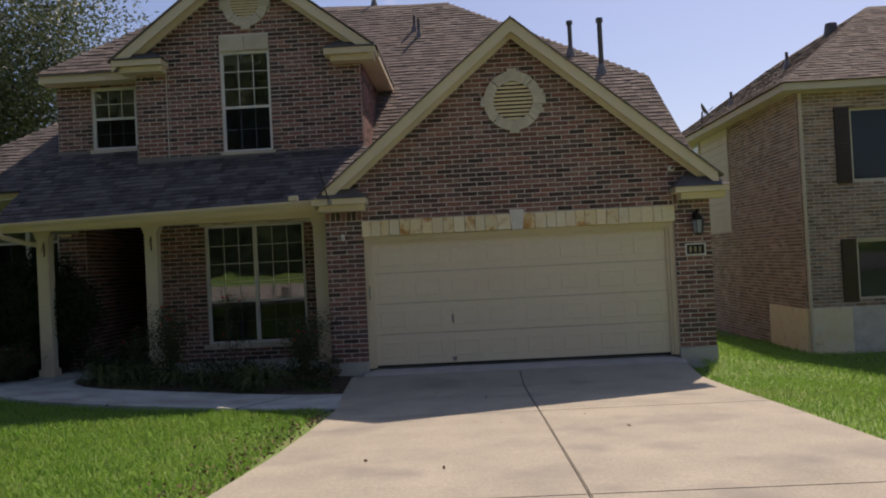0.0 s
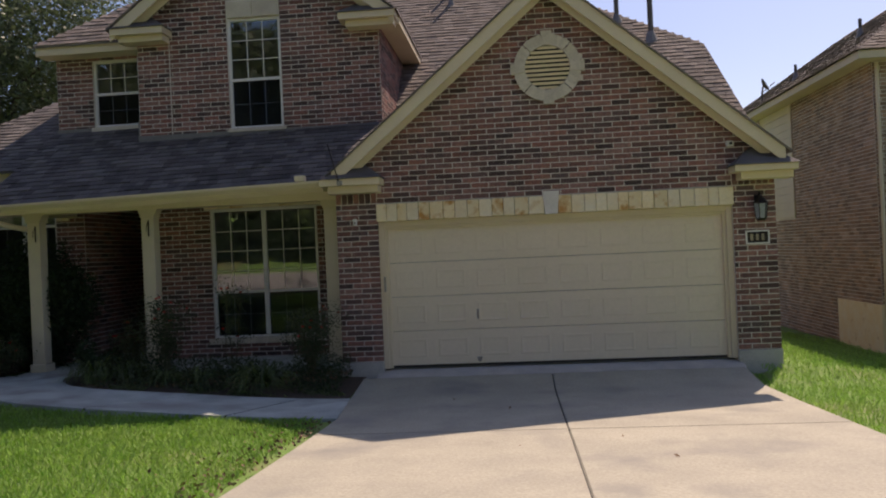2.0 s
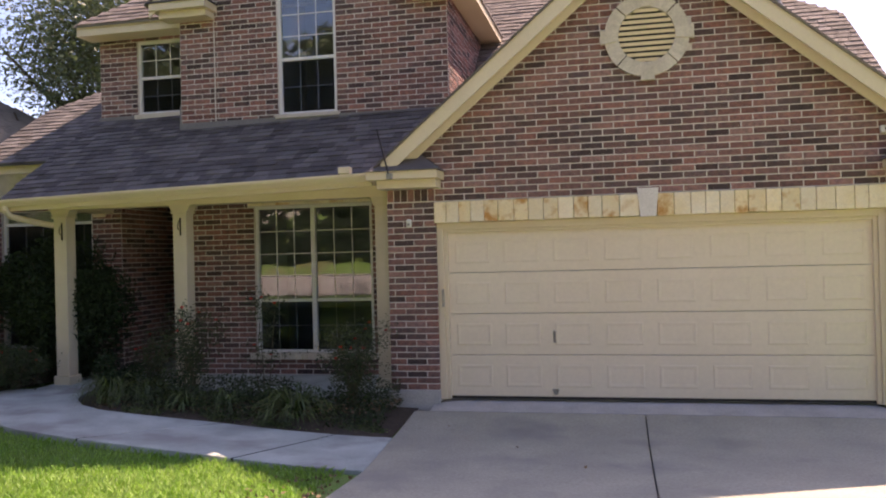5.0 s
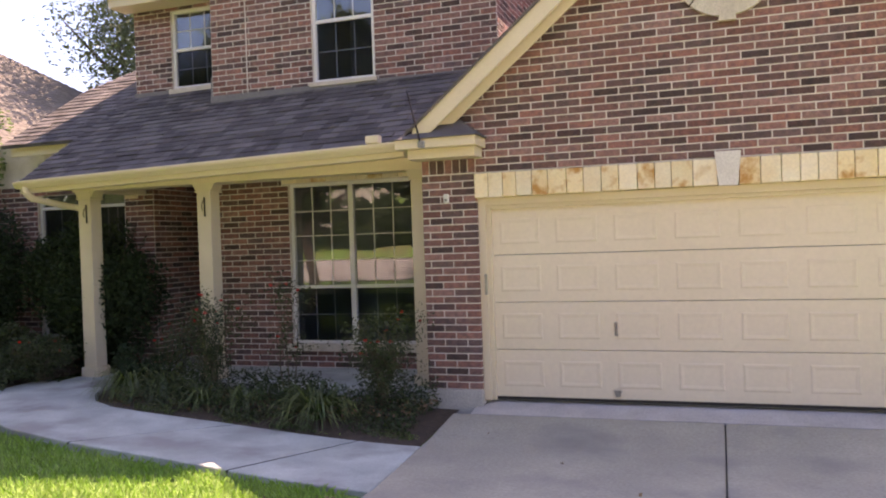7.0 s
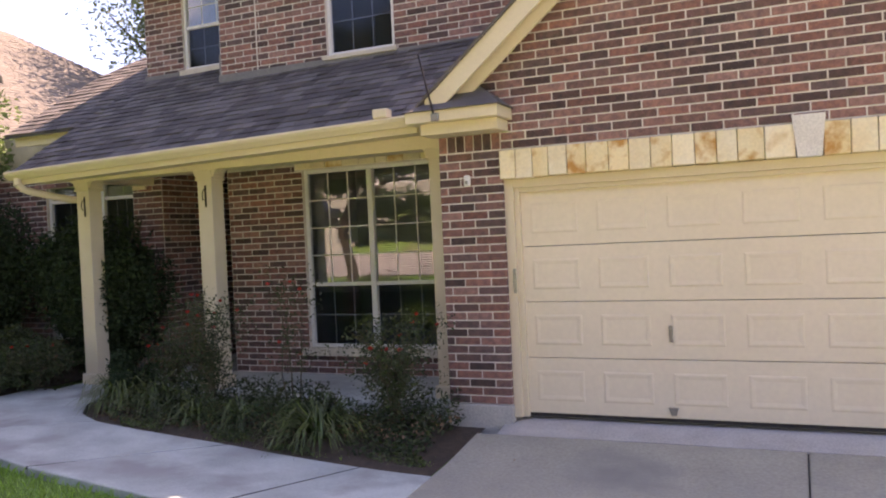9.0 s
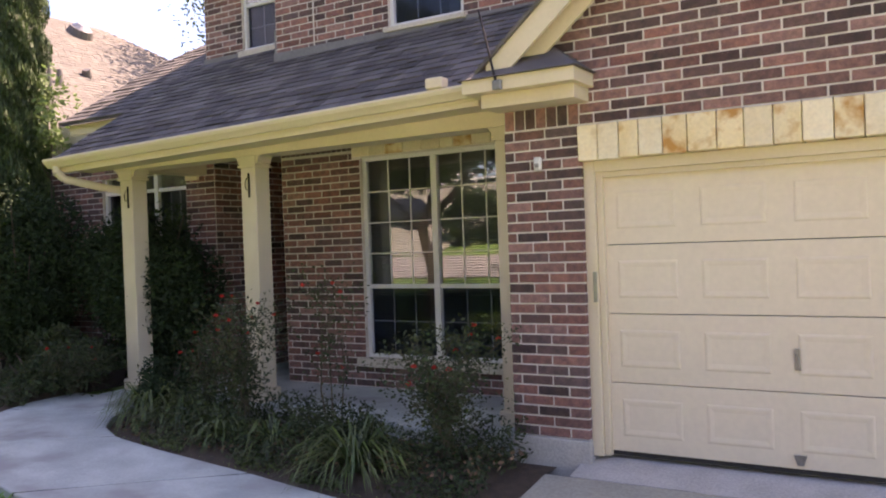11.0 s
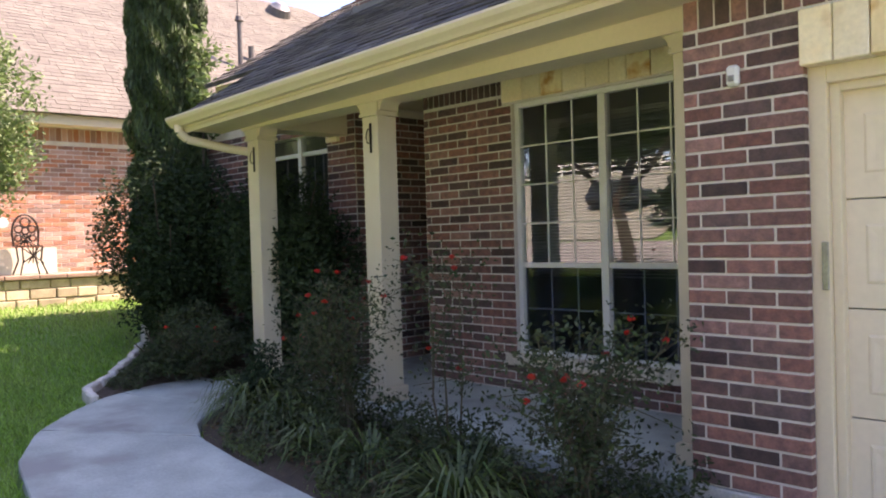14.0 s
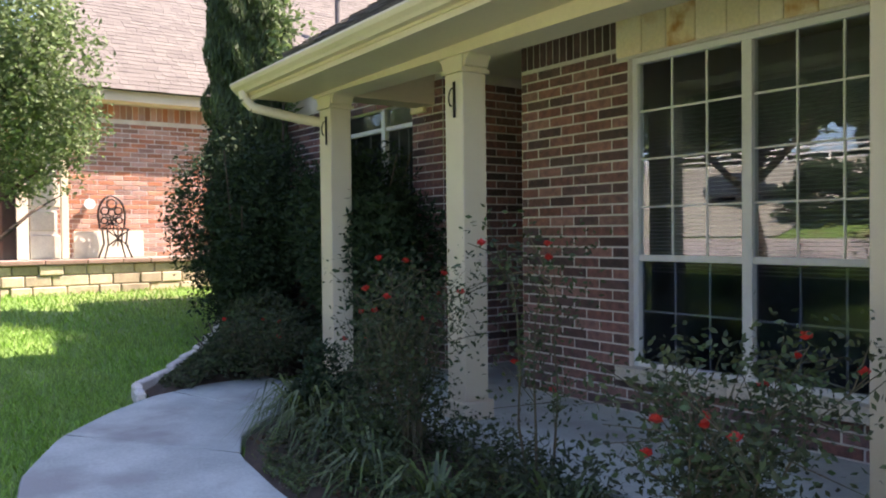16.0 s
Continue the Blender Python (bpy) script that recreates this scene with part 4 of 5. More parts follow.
for a, b in ((-2.70, -2.25), (-2.25, -1.79)):
    part("header_stone", boxes((a + 0.003, b - 0.003, UY - 0.03, UY + 0.1, 5.705, 5.97), bevel=0.006), CAST_STONE, house, "pale stone window head")
for d in ((-2.74, -1.76, UY - 0.05, UY + 0.1, 3.81, 3.86), (-5.42, -4.49, LY - 0.06, LY + 0.1, 4.05, 4.13)):
    part("sill", boxes(d, bevel=0.005), CAST_STONE, house, "pale window sill")

# front door in the recess
fd = new("front_door")
fd.parent = house
fd["label"] = "dark stained front door with oval glass"
part("leaf", boxes((-5.15, -4.27, 16.72, 16.77, 0.08, 2.2), bevel=0.005), DARK_WOOD, fd)
part("door_frame", boxes((-5.29, -5.15, 16.70, 16.8, 0.08, 2.32), (-4.27, -4.225, 16.70, 16.8, 0.08, 2.32), (-5.15, -4.27, 16.70, 16.8, 2.2, 2.32)), DARK_WOOD, fd)
pg = part("door_glass", boxes((-4.92, -4.50, 16.705, 16.72, 0.6, 2.0), bevel=0.01), GLASS, fd)
part("door_handle", rod(bmesh.new(), (-5.05, 16.68, 0.95), (-5.05, 16.68, 1.2), 0.012), STEEL, fd, "steel handle")

# garage door: four sections of raised panels
gd = thing("garage_door", "closed cream sectional garage door with raised panels", "garage door")
GY = FY + 0.135
for s in range(4):
    z0, z1 = 0.03 + s * 0.5, 0.03 + (s + 1) * 0.5
    sec = part("door_section", boxes((0.05, 4.86, GY, GY + 0.04, z0 + 0.003, z1 - 0.003), bevel=0.003), DOOR_PAINT, gd)
    for k in range(8):
        c = 0.075 + 4.76 * (k + 0.5) / 8
        w, h = 0.215, 0.135
        zc = (z0 + z1) / 2
        bm = bmesh.new()
        o, i1, i2 = 0.0, 0.022, 0.05
        rings = []
        for inset, dy in ((0, 0.0055), (0.012, 0.001), (0.024, 0.001), (0.05, 0.005), (0.06, 0.005)):
            rings.append([bm.verts.new((c + sx * (w - inset), GY - 0.001 + dy - 0.006, zc + sz * (h - inset))) for sx, sz in ((-1, -1), (1, -1), (1, 1), (-1, 1))])
        for r0, r1 in zip(rings, rings[1:]):
            for q in range(4):
                bm.faces.new((r0[q], r0[(q + 1) % 4], r1[(q + 1) % 4], r1[q]))
        bm.faces.new(rings[-1])
        base = [bm.verts.new((v.co.x, GY + 0.004, v.co.z)) for v in rings[0]]
        for q in range(4):
            bm.faces.new((base[q], base[(q + 1) % 4], rings[0][(q + 1) % 4], rings[0][q]))
        bmesh.ops.recalc_face_normals(bm, faces=bm.faces)
        part("raised_panel", bm, DOOR_PAINT, sec)
part("weather_strip", boxes((0.05, 4.86, GY + 0.002, GY + 0.035, 0.003, 0.032)), RUBBER, gd, "black rubber bottom seal")
hd = boxes((1.325, 1.355, GY - 0.012, GY, 0.68, 0.82), bevel=0.004)
rod(hd, (1.34, GY - 0.03, 0.80), (1.34, GY, 0.80), 0.018)
rod(hd, (1.34, GY - 0.03, 0.795), (1.355, GY - 0.02, 0.68), 0.007)
part("handle", hd, STEEL, gd, "steel lock handle")
part("pull", prism(bmesh.new(), [(1.30, 0.125), (1.38, 0.125), (1.36, 0.06), (1.32, 0.06)], GY - 0.02, GY), STEEL, gd, "steel lift pull")
part("hinge_plate", boxes((0.0, 0.028, FY + 0.035, FY + 0.05, 1.12, 1.34), bevel=0.003), STEEL, gd)

# ---- small fittings on the house ----
sensor = thing("wall_sensor", "small white plastic sensor on the brick pier", "sensor")
part("body", boxes((-0.405, -0.345, FY - 0.045, FY - 0.002, 2.10, 2.20), bevel=0.012), WHITE, sensor)
part("lens", boxes((-0.392, -0.358, FY - 0.052, FY - 0.044, 2.12, 2.15), bevel=0.004), STEEL, sensor)
ant = thing("antenna_rod", "thin dark iron rod clamped to the eave return", "rod")
part("rod", rod(bmesh.new(), (-0.50, 12.0, 2.68), (-0.66, 12.06, 3.27), 0.010, 0.007), IRON, ant)
part("clamp", boxes((-0.535, -0.465, 11.985, 12.02, 2.66, 2.73), bevel=0.006), STEEL, ant)
cam_box = thing("security_camera", "small white security camera under the gable", "camera")
part("housing", boxes((4.90, 5.00, FY - 0.06, FY - 0.004, 2.95, 3.03), bevel=0.012), WHITE, cam_box)
part("eye", rod(bmesh.new(), (4.96, FY - 0.075, 2.99), (4.96, FY - 0.055, 2.99), 0.02, 0.02, 12), RUBBER, cam_box)

lamp = thing("wall_lantern", "black carriage lantern on the brick pier", "lantern")
lx, lz = 5.30, 1.92
part("back_plate", boxes((lx - 0.05, lx + 0.05, FY - 0.03, FY - 0.006, lz + 0.06, lz + 0.34), bevel=0.008), IRON, lamp)
part("arm", pipe_path(bmesh.new(), [(lx, FY - 0.02, lz + 0.30), (lx, FY - 0.10, lz + 0.38), (lx, FY - 0.14, lz + 0.33)], 0.012), IRON, lamp)
cage = bmesh.new()
rod(cage, (lx, FY - 0.14, lz + 0.22), (lx, FY - 0.14, lz + 0.33), 0.11, 0.02, 6)
rod(cage, (lx, FY - 0.14, lz - 0.02), (lx, FY - 0.14, lz + 0.01), 0.05, 0.075, 6)
for k in range(6):
    a = radians(60 * k)
    rod(cage, (lx + 0.07 * math.cos(a), FY - 0.14 + 0.07 * math.sin(a), lz), (lx + 0.095 * math.cos(a), FY - 0.14 + 0.095 * math.sin(a), lz + 0.22), 0.006, 0.006, 5)
part("cage", cage, IRON, lamp)
part("glass", rod(bmesh.new(), (lx, FY - 0.14, lz + 0.012), (lx, FY - 0.14, lz + 0.215), 0.066, 0.088, 6), NIGHT_GLASS, lamp)

num = thing("house_number", "black house number plaque in a white frame", "plaque")
part("plate", boxes((5.13, 5.42, FY - 0.02, FY - 0.004, 1.595, 1.755)), IRON, num)
part("frame", boxes((5.115, 5.135, FY - 0.03, FY - 0.004, 1.58, 1.77), (5.415, 5.435, FY - 0.03, FY - 0.004, 1.58, 1.77), (5.135, 5.415, FY - 0.03, FY - 0.004, 1.58, 1.60), (5.135, 5.415, FY - 0.03, FY - 0.004, 1.75, 1.77)), WHITE, num)
for k in range(3):
    part("numeral", boxes((5.175 + 0.075 * k, 5.215 + 0.075 * k, FY - 0.025, FY - 0.019, 1.63, 1.72), bevel=0.004), LICHEN_STONE, num)


def plant_hook(x, z):
    h = thing("plant_hook", "black wrought-iron plant hook on a porch column", "hook", "plant hooks on the columns")
    y = 12.765
    bm = boxes((x - 0.008, x + 0.008, y - 0.012, y, z, z + 0.24))
    part("strap", bm, IRON, h)
    pts = [(x - 0.005, y - 0.006 - 0.03 * math.sin(radians(a)), z + 0.14 + 0.06 * math.cos(radians(a))) for a in range(0, 300, 25)]
    part("scroll", pipe_path(bmesh.new(), [(p[0] - 0.04 * i / 10, p[1], p[2]) for i, p in enumerate(pts)], 0.005, 6), IRON, h)


plant_hook(-3.67, 2.11)
plant_hook(-5.50, 2.10)


def roof_pipe(x, y, z0, z1, r, cap=False):
    p = thing("roof_vent", "dark metal vent pipe through the roof", "vent pipe", "roof vent pipes")
    part("pipe", rod(bmesh.new(), (x, y, z0 - 0.2), (x, y, z1), r, r, 12), PIPE, p)
    part("boot", rod(bmesh.new(), (x, y, z0 - 0.1), (x, y, z0 + 0.14), r * 3.0, r * 1.1, 12), FLASHING, p)
    if cap:
        part("cap", rod(bmesh.new(), (x, y, z1 - 0.03), (x, y, z1 + 0.05), r * 1.5, r * 1.4, 12), PIPE, p)


roof_pipe(4.22, 17.85, 6.28, 6.98, 0.05, True)
roof_pipe(4.78, 17.15, 5.70, 6.80, 0.055, True)
roof_pipe(0.60, 19.25, 7.45, 7.80, 0.035)
roof_pipe(0.72, 18.95, 7.20, 7.62, 0.035)
roof_pipe(-0.52, 20.70, 8.65, 8.98, 0.035)


# ---- plants ----
prng = np.random.RandomState(5)


def leaf_quads(centres, size, flat=0.35, rs=prng, upright=0.0):
    """Small folded leaves as four-sided faces at the given centres, turned at random."""
    n = len(centres)
    d = rs.normal(size=(n, 3))
    d[:, 2] = d[:, 2] * 0.7 + upright
    d /= np.linalg.norm(d, axis=1)[:, None]
    e = rs.normal(size=(n, 3))
    e -= d * (e * d).sum(1)[:, None]
    e /= np.linalg.norm(e, axis=1)[:, None]
    s = size * rs.uniform(0.6, 1.3, (n, 1))
    k = np.cross(d, e)
    q = np.stack([centres - d * s, centres + e * s * flat + k * s * 0.12, centres + d * s, centres - e * s * flat + k * s * 0.12], 1)
    return q


def blob_points(n, centre, radii, lumps=9, rs=prng, shell=0.55):
    """Points of an uneven crown: several offset lumps, filled mostly near their skins."""
    c = np.array(centre, float)
    r = np.array(radii, float)
    offs = rs.normal(size=(lumps, 3))
    offs /= np.linalg.norm(offs, axis=1)[:, None]
    offs *= rs.uniform(0.35, 0.8, (lumps, 1))
    size = rs.uniform(0.28, 0.5, lumps)
    which = rs.randint(0, lumps, n)
    v = rs.normal(size=(n, 3))
    v /= np.linalg.norm(v, axis=1)[:, None]
    rad = (shell + (1 - shell) * rs.uniform(0, 1, (n, 1))) * size[which][:, None] * rs.uniform(0.8, 1.15, (n, 1))
    return c + (offs[which] + v * rad) * r


def limbs(tree_ob, base, top, r, spread, n, rs):
    """A tapered, slightly crooked trunk with n limbs that reach the crown."""
    base, top = Vector(base), Vector(top)
    pts = [base.lerp(top, k / 4) + Vector((rs.normal() * r * 0.5, rs.normal() * r * 0.5, 0)) * (1 if 0 < k < 4 else 0) for k in range(5)]
    bm = bmesh.new()
    for k in range(4):
        rod(bm, pts[k], pts[k + 1], r * (1 - 0.13 * k), r * (1 - 0.13 * (k + 1)), 9)
    part("trunk", bm, BARK, tree_ob)
    for k in range(n):
        bm = bmesh.new()
        s = pts[2 + k % 3]
        a = 2 * math.pi * (k / n) + rs.uniform(-0.3, 0.3)
        m = s + Vector((math.cos(a) * spread * 0.5, math.sin(a) * spread * 0.5, spread * rs.uniform(0.25, 0.55)))
        e = m + Vector((math.cos(a + 0.4) * spread * 0.5, math.sin(a + 0.4) * spread * 0.5, spread * rs.uniform(0.15, 0.6)))
        rod(bm, s, m, r * 0.45, r * 0.28, 7)
        rod(bm, m, e, r * 0.28, r * 0.09, 6)
        part("limb", bm, BARK, tree_ob)


def tree(name, label, base, trunk_top, r, crown_c, crown_r, leaves, leaf, mat, lumps, limb_n=6, spread=1.2, seed=1):
    rs = np.random.RandomState(seed)
    t = thing(name, label, "tree")
    limbs(t, base, trunk_top, r, spread, limb_n, rs)
    raw_mesh("crown", leaf_quads(blob_points(leaves, crown_c, crown_r, lumps, rs), leaf, 0.42, rs), 4, mat, t)
    return t


tree("oak_tree", "tall dark-leaved oak behind the house", (-15.5, 27, -0.2), (-15.3, 27, 6.5), 0.30, (-14.1, 27, 9.3), (4.5, 4.0, 4.7), 46000, 0.085, OAK_LEAF, 60, 9, 3.2, 3)
tree("young_oak", "small sunlit oak with silvery green leaves on the lawn", (-9.15, 10.65, 0.25), (-9.0, 10.7, 2.2), 0.06, (-8.62, 10.85, 2.80), (1.55, 1.25, 1.25), 23000, 0.034, LIGHT_LEAF, 17, 9, 0.9, 4)
tree("forked_oak", "forked shade tree on the front lawn", (-6.1, 7.9, 0.15), (-6.0, 7.8, 3.6), 0.13, (-6.4, 6.9, 4.75), (3.5, 3.2, 2.15), 34000, 0.10, OAK_LEAF, 20, 7, 1.6, 6)
tree("side_tree", "young tree with light leaves beside the neighbouring house", (11.4, 14.2, -0.6), (11.2, 14.2, 2.2), 0.06, (10.75, 14.1, 2.75), (1.25, 1.0, 1.1), 3500, 0.05, LIGHT_LEAF, 14, 6, 0.8, 7)


def cypress(x, y, z0, h, r):
    t = thing("italian_cypress", "tall narrow dark green cypress by the porch corner", "tree")
    rs = np.random.RandomState(9)
    part("trunk", rod(bmesh.new(), (x, y, z0 - 0.1), (x, y, z0 + h * 0.8), 0.09, 0.02), BARK, t)
    n = 110000
    v = rs.uniform(0, 1, n)
    a = rs.uniform(0, 2 * math.pi, n)
    prof = np.where(v < 0.08, 0.75 + v * 3, np.where(v < 0.7, 1.0, 1 - ((v - 0.7) / 0.3) ** 1.6))
    lump = 1 + 0.16 * np.sin(a * 5 + v * 40) * np.sin(a * 3 - v * 23) + 0.10 * np.sin(a * 9 + v * 90)
    rad = r * prof * lump * (1 - 0.5 * rs.uniform(0, 1, n) ** 2)
    c = np.stack([x + rad * np.cos(a), y + rad * np.sin(a), z0 + v * h], 1)
    q = leaf_quads(c, 0.034, 0.30, rs, 1.6)
    q[:, 2, 2] += 0.05
    raw_mesh("crown", q, 4, CYPRESS_LEAF, t)


cypress(-8.78, 13.43, 0.35, 7.2, 0.46)


def shrub(label, c, r, n, leaf, mat, seed, lumps=22):
    rs = np.random.RandomState(seed)
    s = thing("shrub", label, "shrub", "shrubs in the side bed")
    for k in range(10):
        a = rs.uniform(0, 6.28)
        f = rs.uniform(0.3, 0.8)
        bm = bmesh.new()
        rod(bm, (c[0], c[1], 0.1), (c[0] + r[0] * f * math.cos(a), c[1] + r[1] * f * math.sin(a), c[2] + r[2] * rs.uniform(-0.2, 0.7)), 0.02, 0.006, 6)
        part("stem", bm, BARK, s)
    raw_mesh("foliage", leaf_quads(blob_points(n, c, r, lumps, rs), leaf, 0.4, rs), 4, mat, s)


shrub("large dense dark green shrub under the cypress", (-8.0, 13.0, 1.25), (1.15, 0.75, 1.45), 38000, 0.034, SHRUB_LEAF, 21, 30)
shrub("dark green shrub behind the porch column", (-6.08, 13.3, 1.15), (1.22, 0.50, 1.32), 44000, 0.034, SHRUB_LEAF, 22, 30)
shrub("low leafy shrub at the bed's edge", (-7.0, 12.75, 0.45), (0.95, 0.36, 0.42), 6000, 0.032, ROSE_LEAF, 23, 18)
shrub("low green ground cover by the walk", (-6.42, 12.22, 0.34), (0.42, 0.40, 0.34), 3500, 0.03, ROSE_LEAF, 24, 12)


rs = np.random.RandomState(25)
c = []
for k in range(26000):
    x, y = rs.uniform(-9.2, -5.85), rs.uniform(11.45, 13.5)
    lo = 11.52 + max(0.0, -6.2 - x) * 0.70
    if lo < y < 13.5 and math.sin(x * 6.3 + y * 2) + math.sin(y * 7.1 - x * 3) > -1.25:
        ground = max(ground_z(x, y), 0.045) + 0.20 * smooth(0.0, 0.9, y - lo) * smooth(-9.4, -8.0, x)
        c.append((x, y, ground + 0.03 + 0.20 * rs.uniform(0, 1) * (0.35 + 0.65 * smooth(0.0, 0.35, y - lo))))
tagged(raw_mesh("ground_cover", leaf_quads(np.array(c), 0.026, 0.45, rs), 4, ROSE_LEAF), "low olive-green ground cover filling the side bed", "ground cover", kind="stuff")


def blossom(parent, c, r, rs):
    bm = bmesh.new()
    for k in range(9):
        a, tilt = rs.uniform(0, 6.28), rs.uniform(0.2, 1.1)
        d = Vector((math.cos(a) * math.sin(tilt), math.sin(a) * math.sin(tilt), math.cos(tilt)))
        s = d.cross(Vector((0, 0, 1))).normalized() * r * 0.55
        p = Vector(c)
        v = [bm.verts.new(q) for q in (p, p + d * r * 0.6 + s, p + d * r * 1.1, p + d * r * 0.6 - s)]
        bm.faces.new(v)
    part("flower", bm, PETAL, parent, "red rose bloom")


def rose(label, base, canes, reach, height, leaves, flowers, seed, lean=(0, 0)):
    """A leggy rose: arching canes, leaves along them, some red flowers at the tips."""
    rs = np.random.RandomState(seed)
    t = thing("rose_bush", label, "rose bush", "roses by the porch")
    pts = []
    tips = []
    for k in range(canes):
        a = rs.uniform(0, 6.28)
        rr = reach * rs.uniform(0.35, 1.0)
        h = height * rs.uniform(0.6, 1.0)
        p0 = Vector(base) + Vector((rs.uniform(-0.06, 0.06), rs.uniform(-0.06, 0.06), 0))
        prev = p0
        bm = bmesh.new()
        for i in range(1, 6):
            f = i / 5
            p = p0 + Vector((math.cos(a) * rr * f ** 1.5 + lean[0] * f, math.sin(a) * rr * f ** 1.5 + lean[1] * f, h * (f ** 0.8))) + Vector(rs.normal(size=3) * 0.025)
            rod(bm, prev, p, 0.008 * (1.2 - f), 0.008 * (1.05 - f * 0.8), 5)
            if i >= 2:
                for j in range(3):
                    d = Vector(rs.normal(size=3)) * 0.11
                    rod(bm, prev.lerp(p, rs.uniform(0, 1)), p + d, 0.003, 0.0015, 4)
                    pts.append(tuple(p + d))
                pts.append(tuple(prev.lerp(p, 0.5)))
                pts.append(tuple(p))
            prev = p
        tips.append(prev)
        part("cane", bm, STEM, t)
    pts = np.array(pts)
    c = pts[rs.randint(0, len(pts), leaves)] + rs.normal(size=(leaves, 3)) * 0.055
    raw_mesh("foliage", leaf_quads(c, 0.0175, 0.5, rs), 4, ROSE_LEAF, t)
    for k in range(flowers):
        p = tips[k % len(tips)] if k < len(tips) else Vector(pts[rs.randint(0, len(pts))])
        blossom(t, p + Vector((0, -0.03, rs.uniform(0.0, 0.03))), 0.033, rs)


rose("leggy rose bush with red blooms before the porch column", (-3.15, 12.05, 0.02), 14, 0.36, 1.22, 3400, 9, 31)
rose("tall thin rose by the brick wall with few red blooms", (-2.25, 12.2, 0.03), 3, 0.34, 1.42, 800, 5, 32, (0.05, 0.0))
rose("full rose bush with red blooms under the window", (-1.0, 11.95, 0.0), 14, 0.42, 0.98, 4200, 9, 33)
shrub("dense low dark green shrub at the walk's bend", (-4.25, 12.15, 0.28), (0.36, 0.32, 0.30), 4500, 0.022, SHRUB_LEAF, 26, 14)
rose("low rose with red blooms in the side bed", (-5.95, 12.35, 0.1), 11, 0.42, 0.55, 3500, 4, 34)
rose("small rose between the grassy clumps", (-3.75, 12.2, 0.03), 8, 0.36, 0.85, 1600, 3, 35)


def strap_clump(base, r, n, seed):
    """A clump of arching strap leaves."""
    rs = np.random.RandomState(seed)
    t = thing("lily_clump", "arching clump of green strap leaves in the mulch bed", "plant", "grassy clumps in the bed")
    quads = []
    b = np.array(base)
    for k in range(n):
        a = rs.uniform(0, 6.28)
        L = r * rs.uniform(0.75, 1.25)
        rise = rs.uniform(0.30, 0.85)
        w = rs.uniform(0.009, 0.015)
        side = np.array([-math.sin(a), math.cos(a), 0]) * w
        prev = b + np.array([math.cos(a), math.sin(a), 0]) * 0.05 * rs.uniform(0, 1)
        prof = [(0.25, 0.55), (0.58, 0.85), (0.92, 0.70), (1.18, 0.25 + 0.3 * rs.uniform(-1, 0.6))]
        p0 = prev
        for i, (u, v) in enumerate(prof):
            p = p0 + np.array([math.cos(a) * L * u * (1.15 - rise * 0.5), math.sin(a) * L * u * (1.15 - rise * 0.5), L * v * rise])
            s0, s1 = side * (1 - 0.2 * i), side * (0.8 - 0.25 * i if i < 3 else 0.05)
            quads.append([prev - s0, prev + s0, p + s1, p - s1])
            prev = p
    tagged(raw_mesh("foliage", np.array(quads), 4, STRAP_LEAF, t), kind="stuff")


for k, (x, y, r, n) in enumerate(((-4.15, 11.88, 0.42, 220), (-3.75, 11.92, 0.40, 190), (-3.05, 11.72, 0.34, 90), (-2.55, 11.78, 0.36, 110), (-1.62, 11.66, 0.48, 230), (-1.95, 12.05, 0.36, 90))):
    strap_clump((x, y, walk_z(x, y) - 0.01), r, n, 50 + k)

rs = np.random.RandomState(61)
c = []
for k in range(15000):
    x, y = rs.uniform(-4.4, -0.5), 11.3 + 1.1 * rs.uniform(0, 1) ** 0.7
    if y > 11.34 + max(0.0, (-3.7 - x)) * 0.7 and math.sin(x * 5.1) + math.sin(y * 9 + x * 3) > -0.9:
        c.append((x, y, walk_z(x, y) + 0.03 + 0.22 * rs.uniform(0, 1) ** 1.5 * (0.3 + min(1.0, (y - 11.3) * 2))))
tagged(raw_mesh("bed_weeds", leaf_quads(np.array(c), 0.022, 0.42, rs), 4, ROSE_LEAF), "low dark green weeds over the mulch bed", "weeds", kind="stuff")

c = []
for k in range(16000):
    x, y = rs.uniform(-4.5, -0.38), 11.24 + 0.5 * rs.uniform(0, 1)
    if y > 11.33 + max(0.0, (-3.7 - x)) * 0.7 and math.sin(x * 7.3 + 1.1) + math.sin(y * 13 + x * 4.1) > 0.15:
        c.append((x, y, walk_z(x, y) - 0.015 + 0.055 * rs.uniform(0, 1)))
tagged(raw_mesh("low_weeds", leaf_quads(np.array(c), 0.013, 0.45, rs), 4, STRAP_LEAF), "patches of small weeds at the front of the bed", "weeds", kind="stuff")

# fallen leaves in the bed and along the drive
rs = np.random.RandomState(77)
c = []
for k in range(620):
    x, y = rs.uniform(-4.3, -0.45), rs.uniform(11.42, 12.35)
    c.append((x, y, max(walk_z(x, y) - 0.02, 0.0 + 0.04 * smooth(0, 0.3, 0.4 - abs(y - 11.95))) + 0.012))
for k in range(420):
    y = rs.uniform(4.5, 9.4)
    x = drive_left(y) - abs(rs.normal()) * 0.35
    c.append((x, y, ground_z(x, y) + 0.02))
for k in range(9):
    x, y = rs.uniform(0, 5), rs.uniform(5, 12)
    c.append((x, y, drive_z(y) + 0.022))
tagged(raw_mesh("fallen_leaves", leaf_quads(np.array(c), 0.022, 0.6, rs) * np.array([1, 1, 1]), 4, DRY_LEAF), "dry brown leaves scattered on mulch and concrete edge", "leaves", kind="stuff")


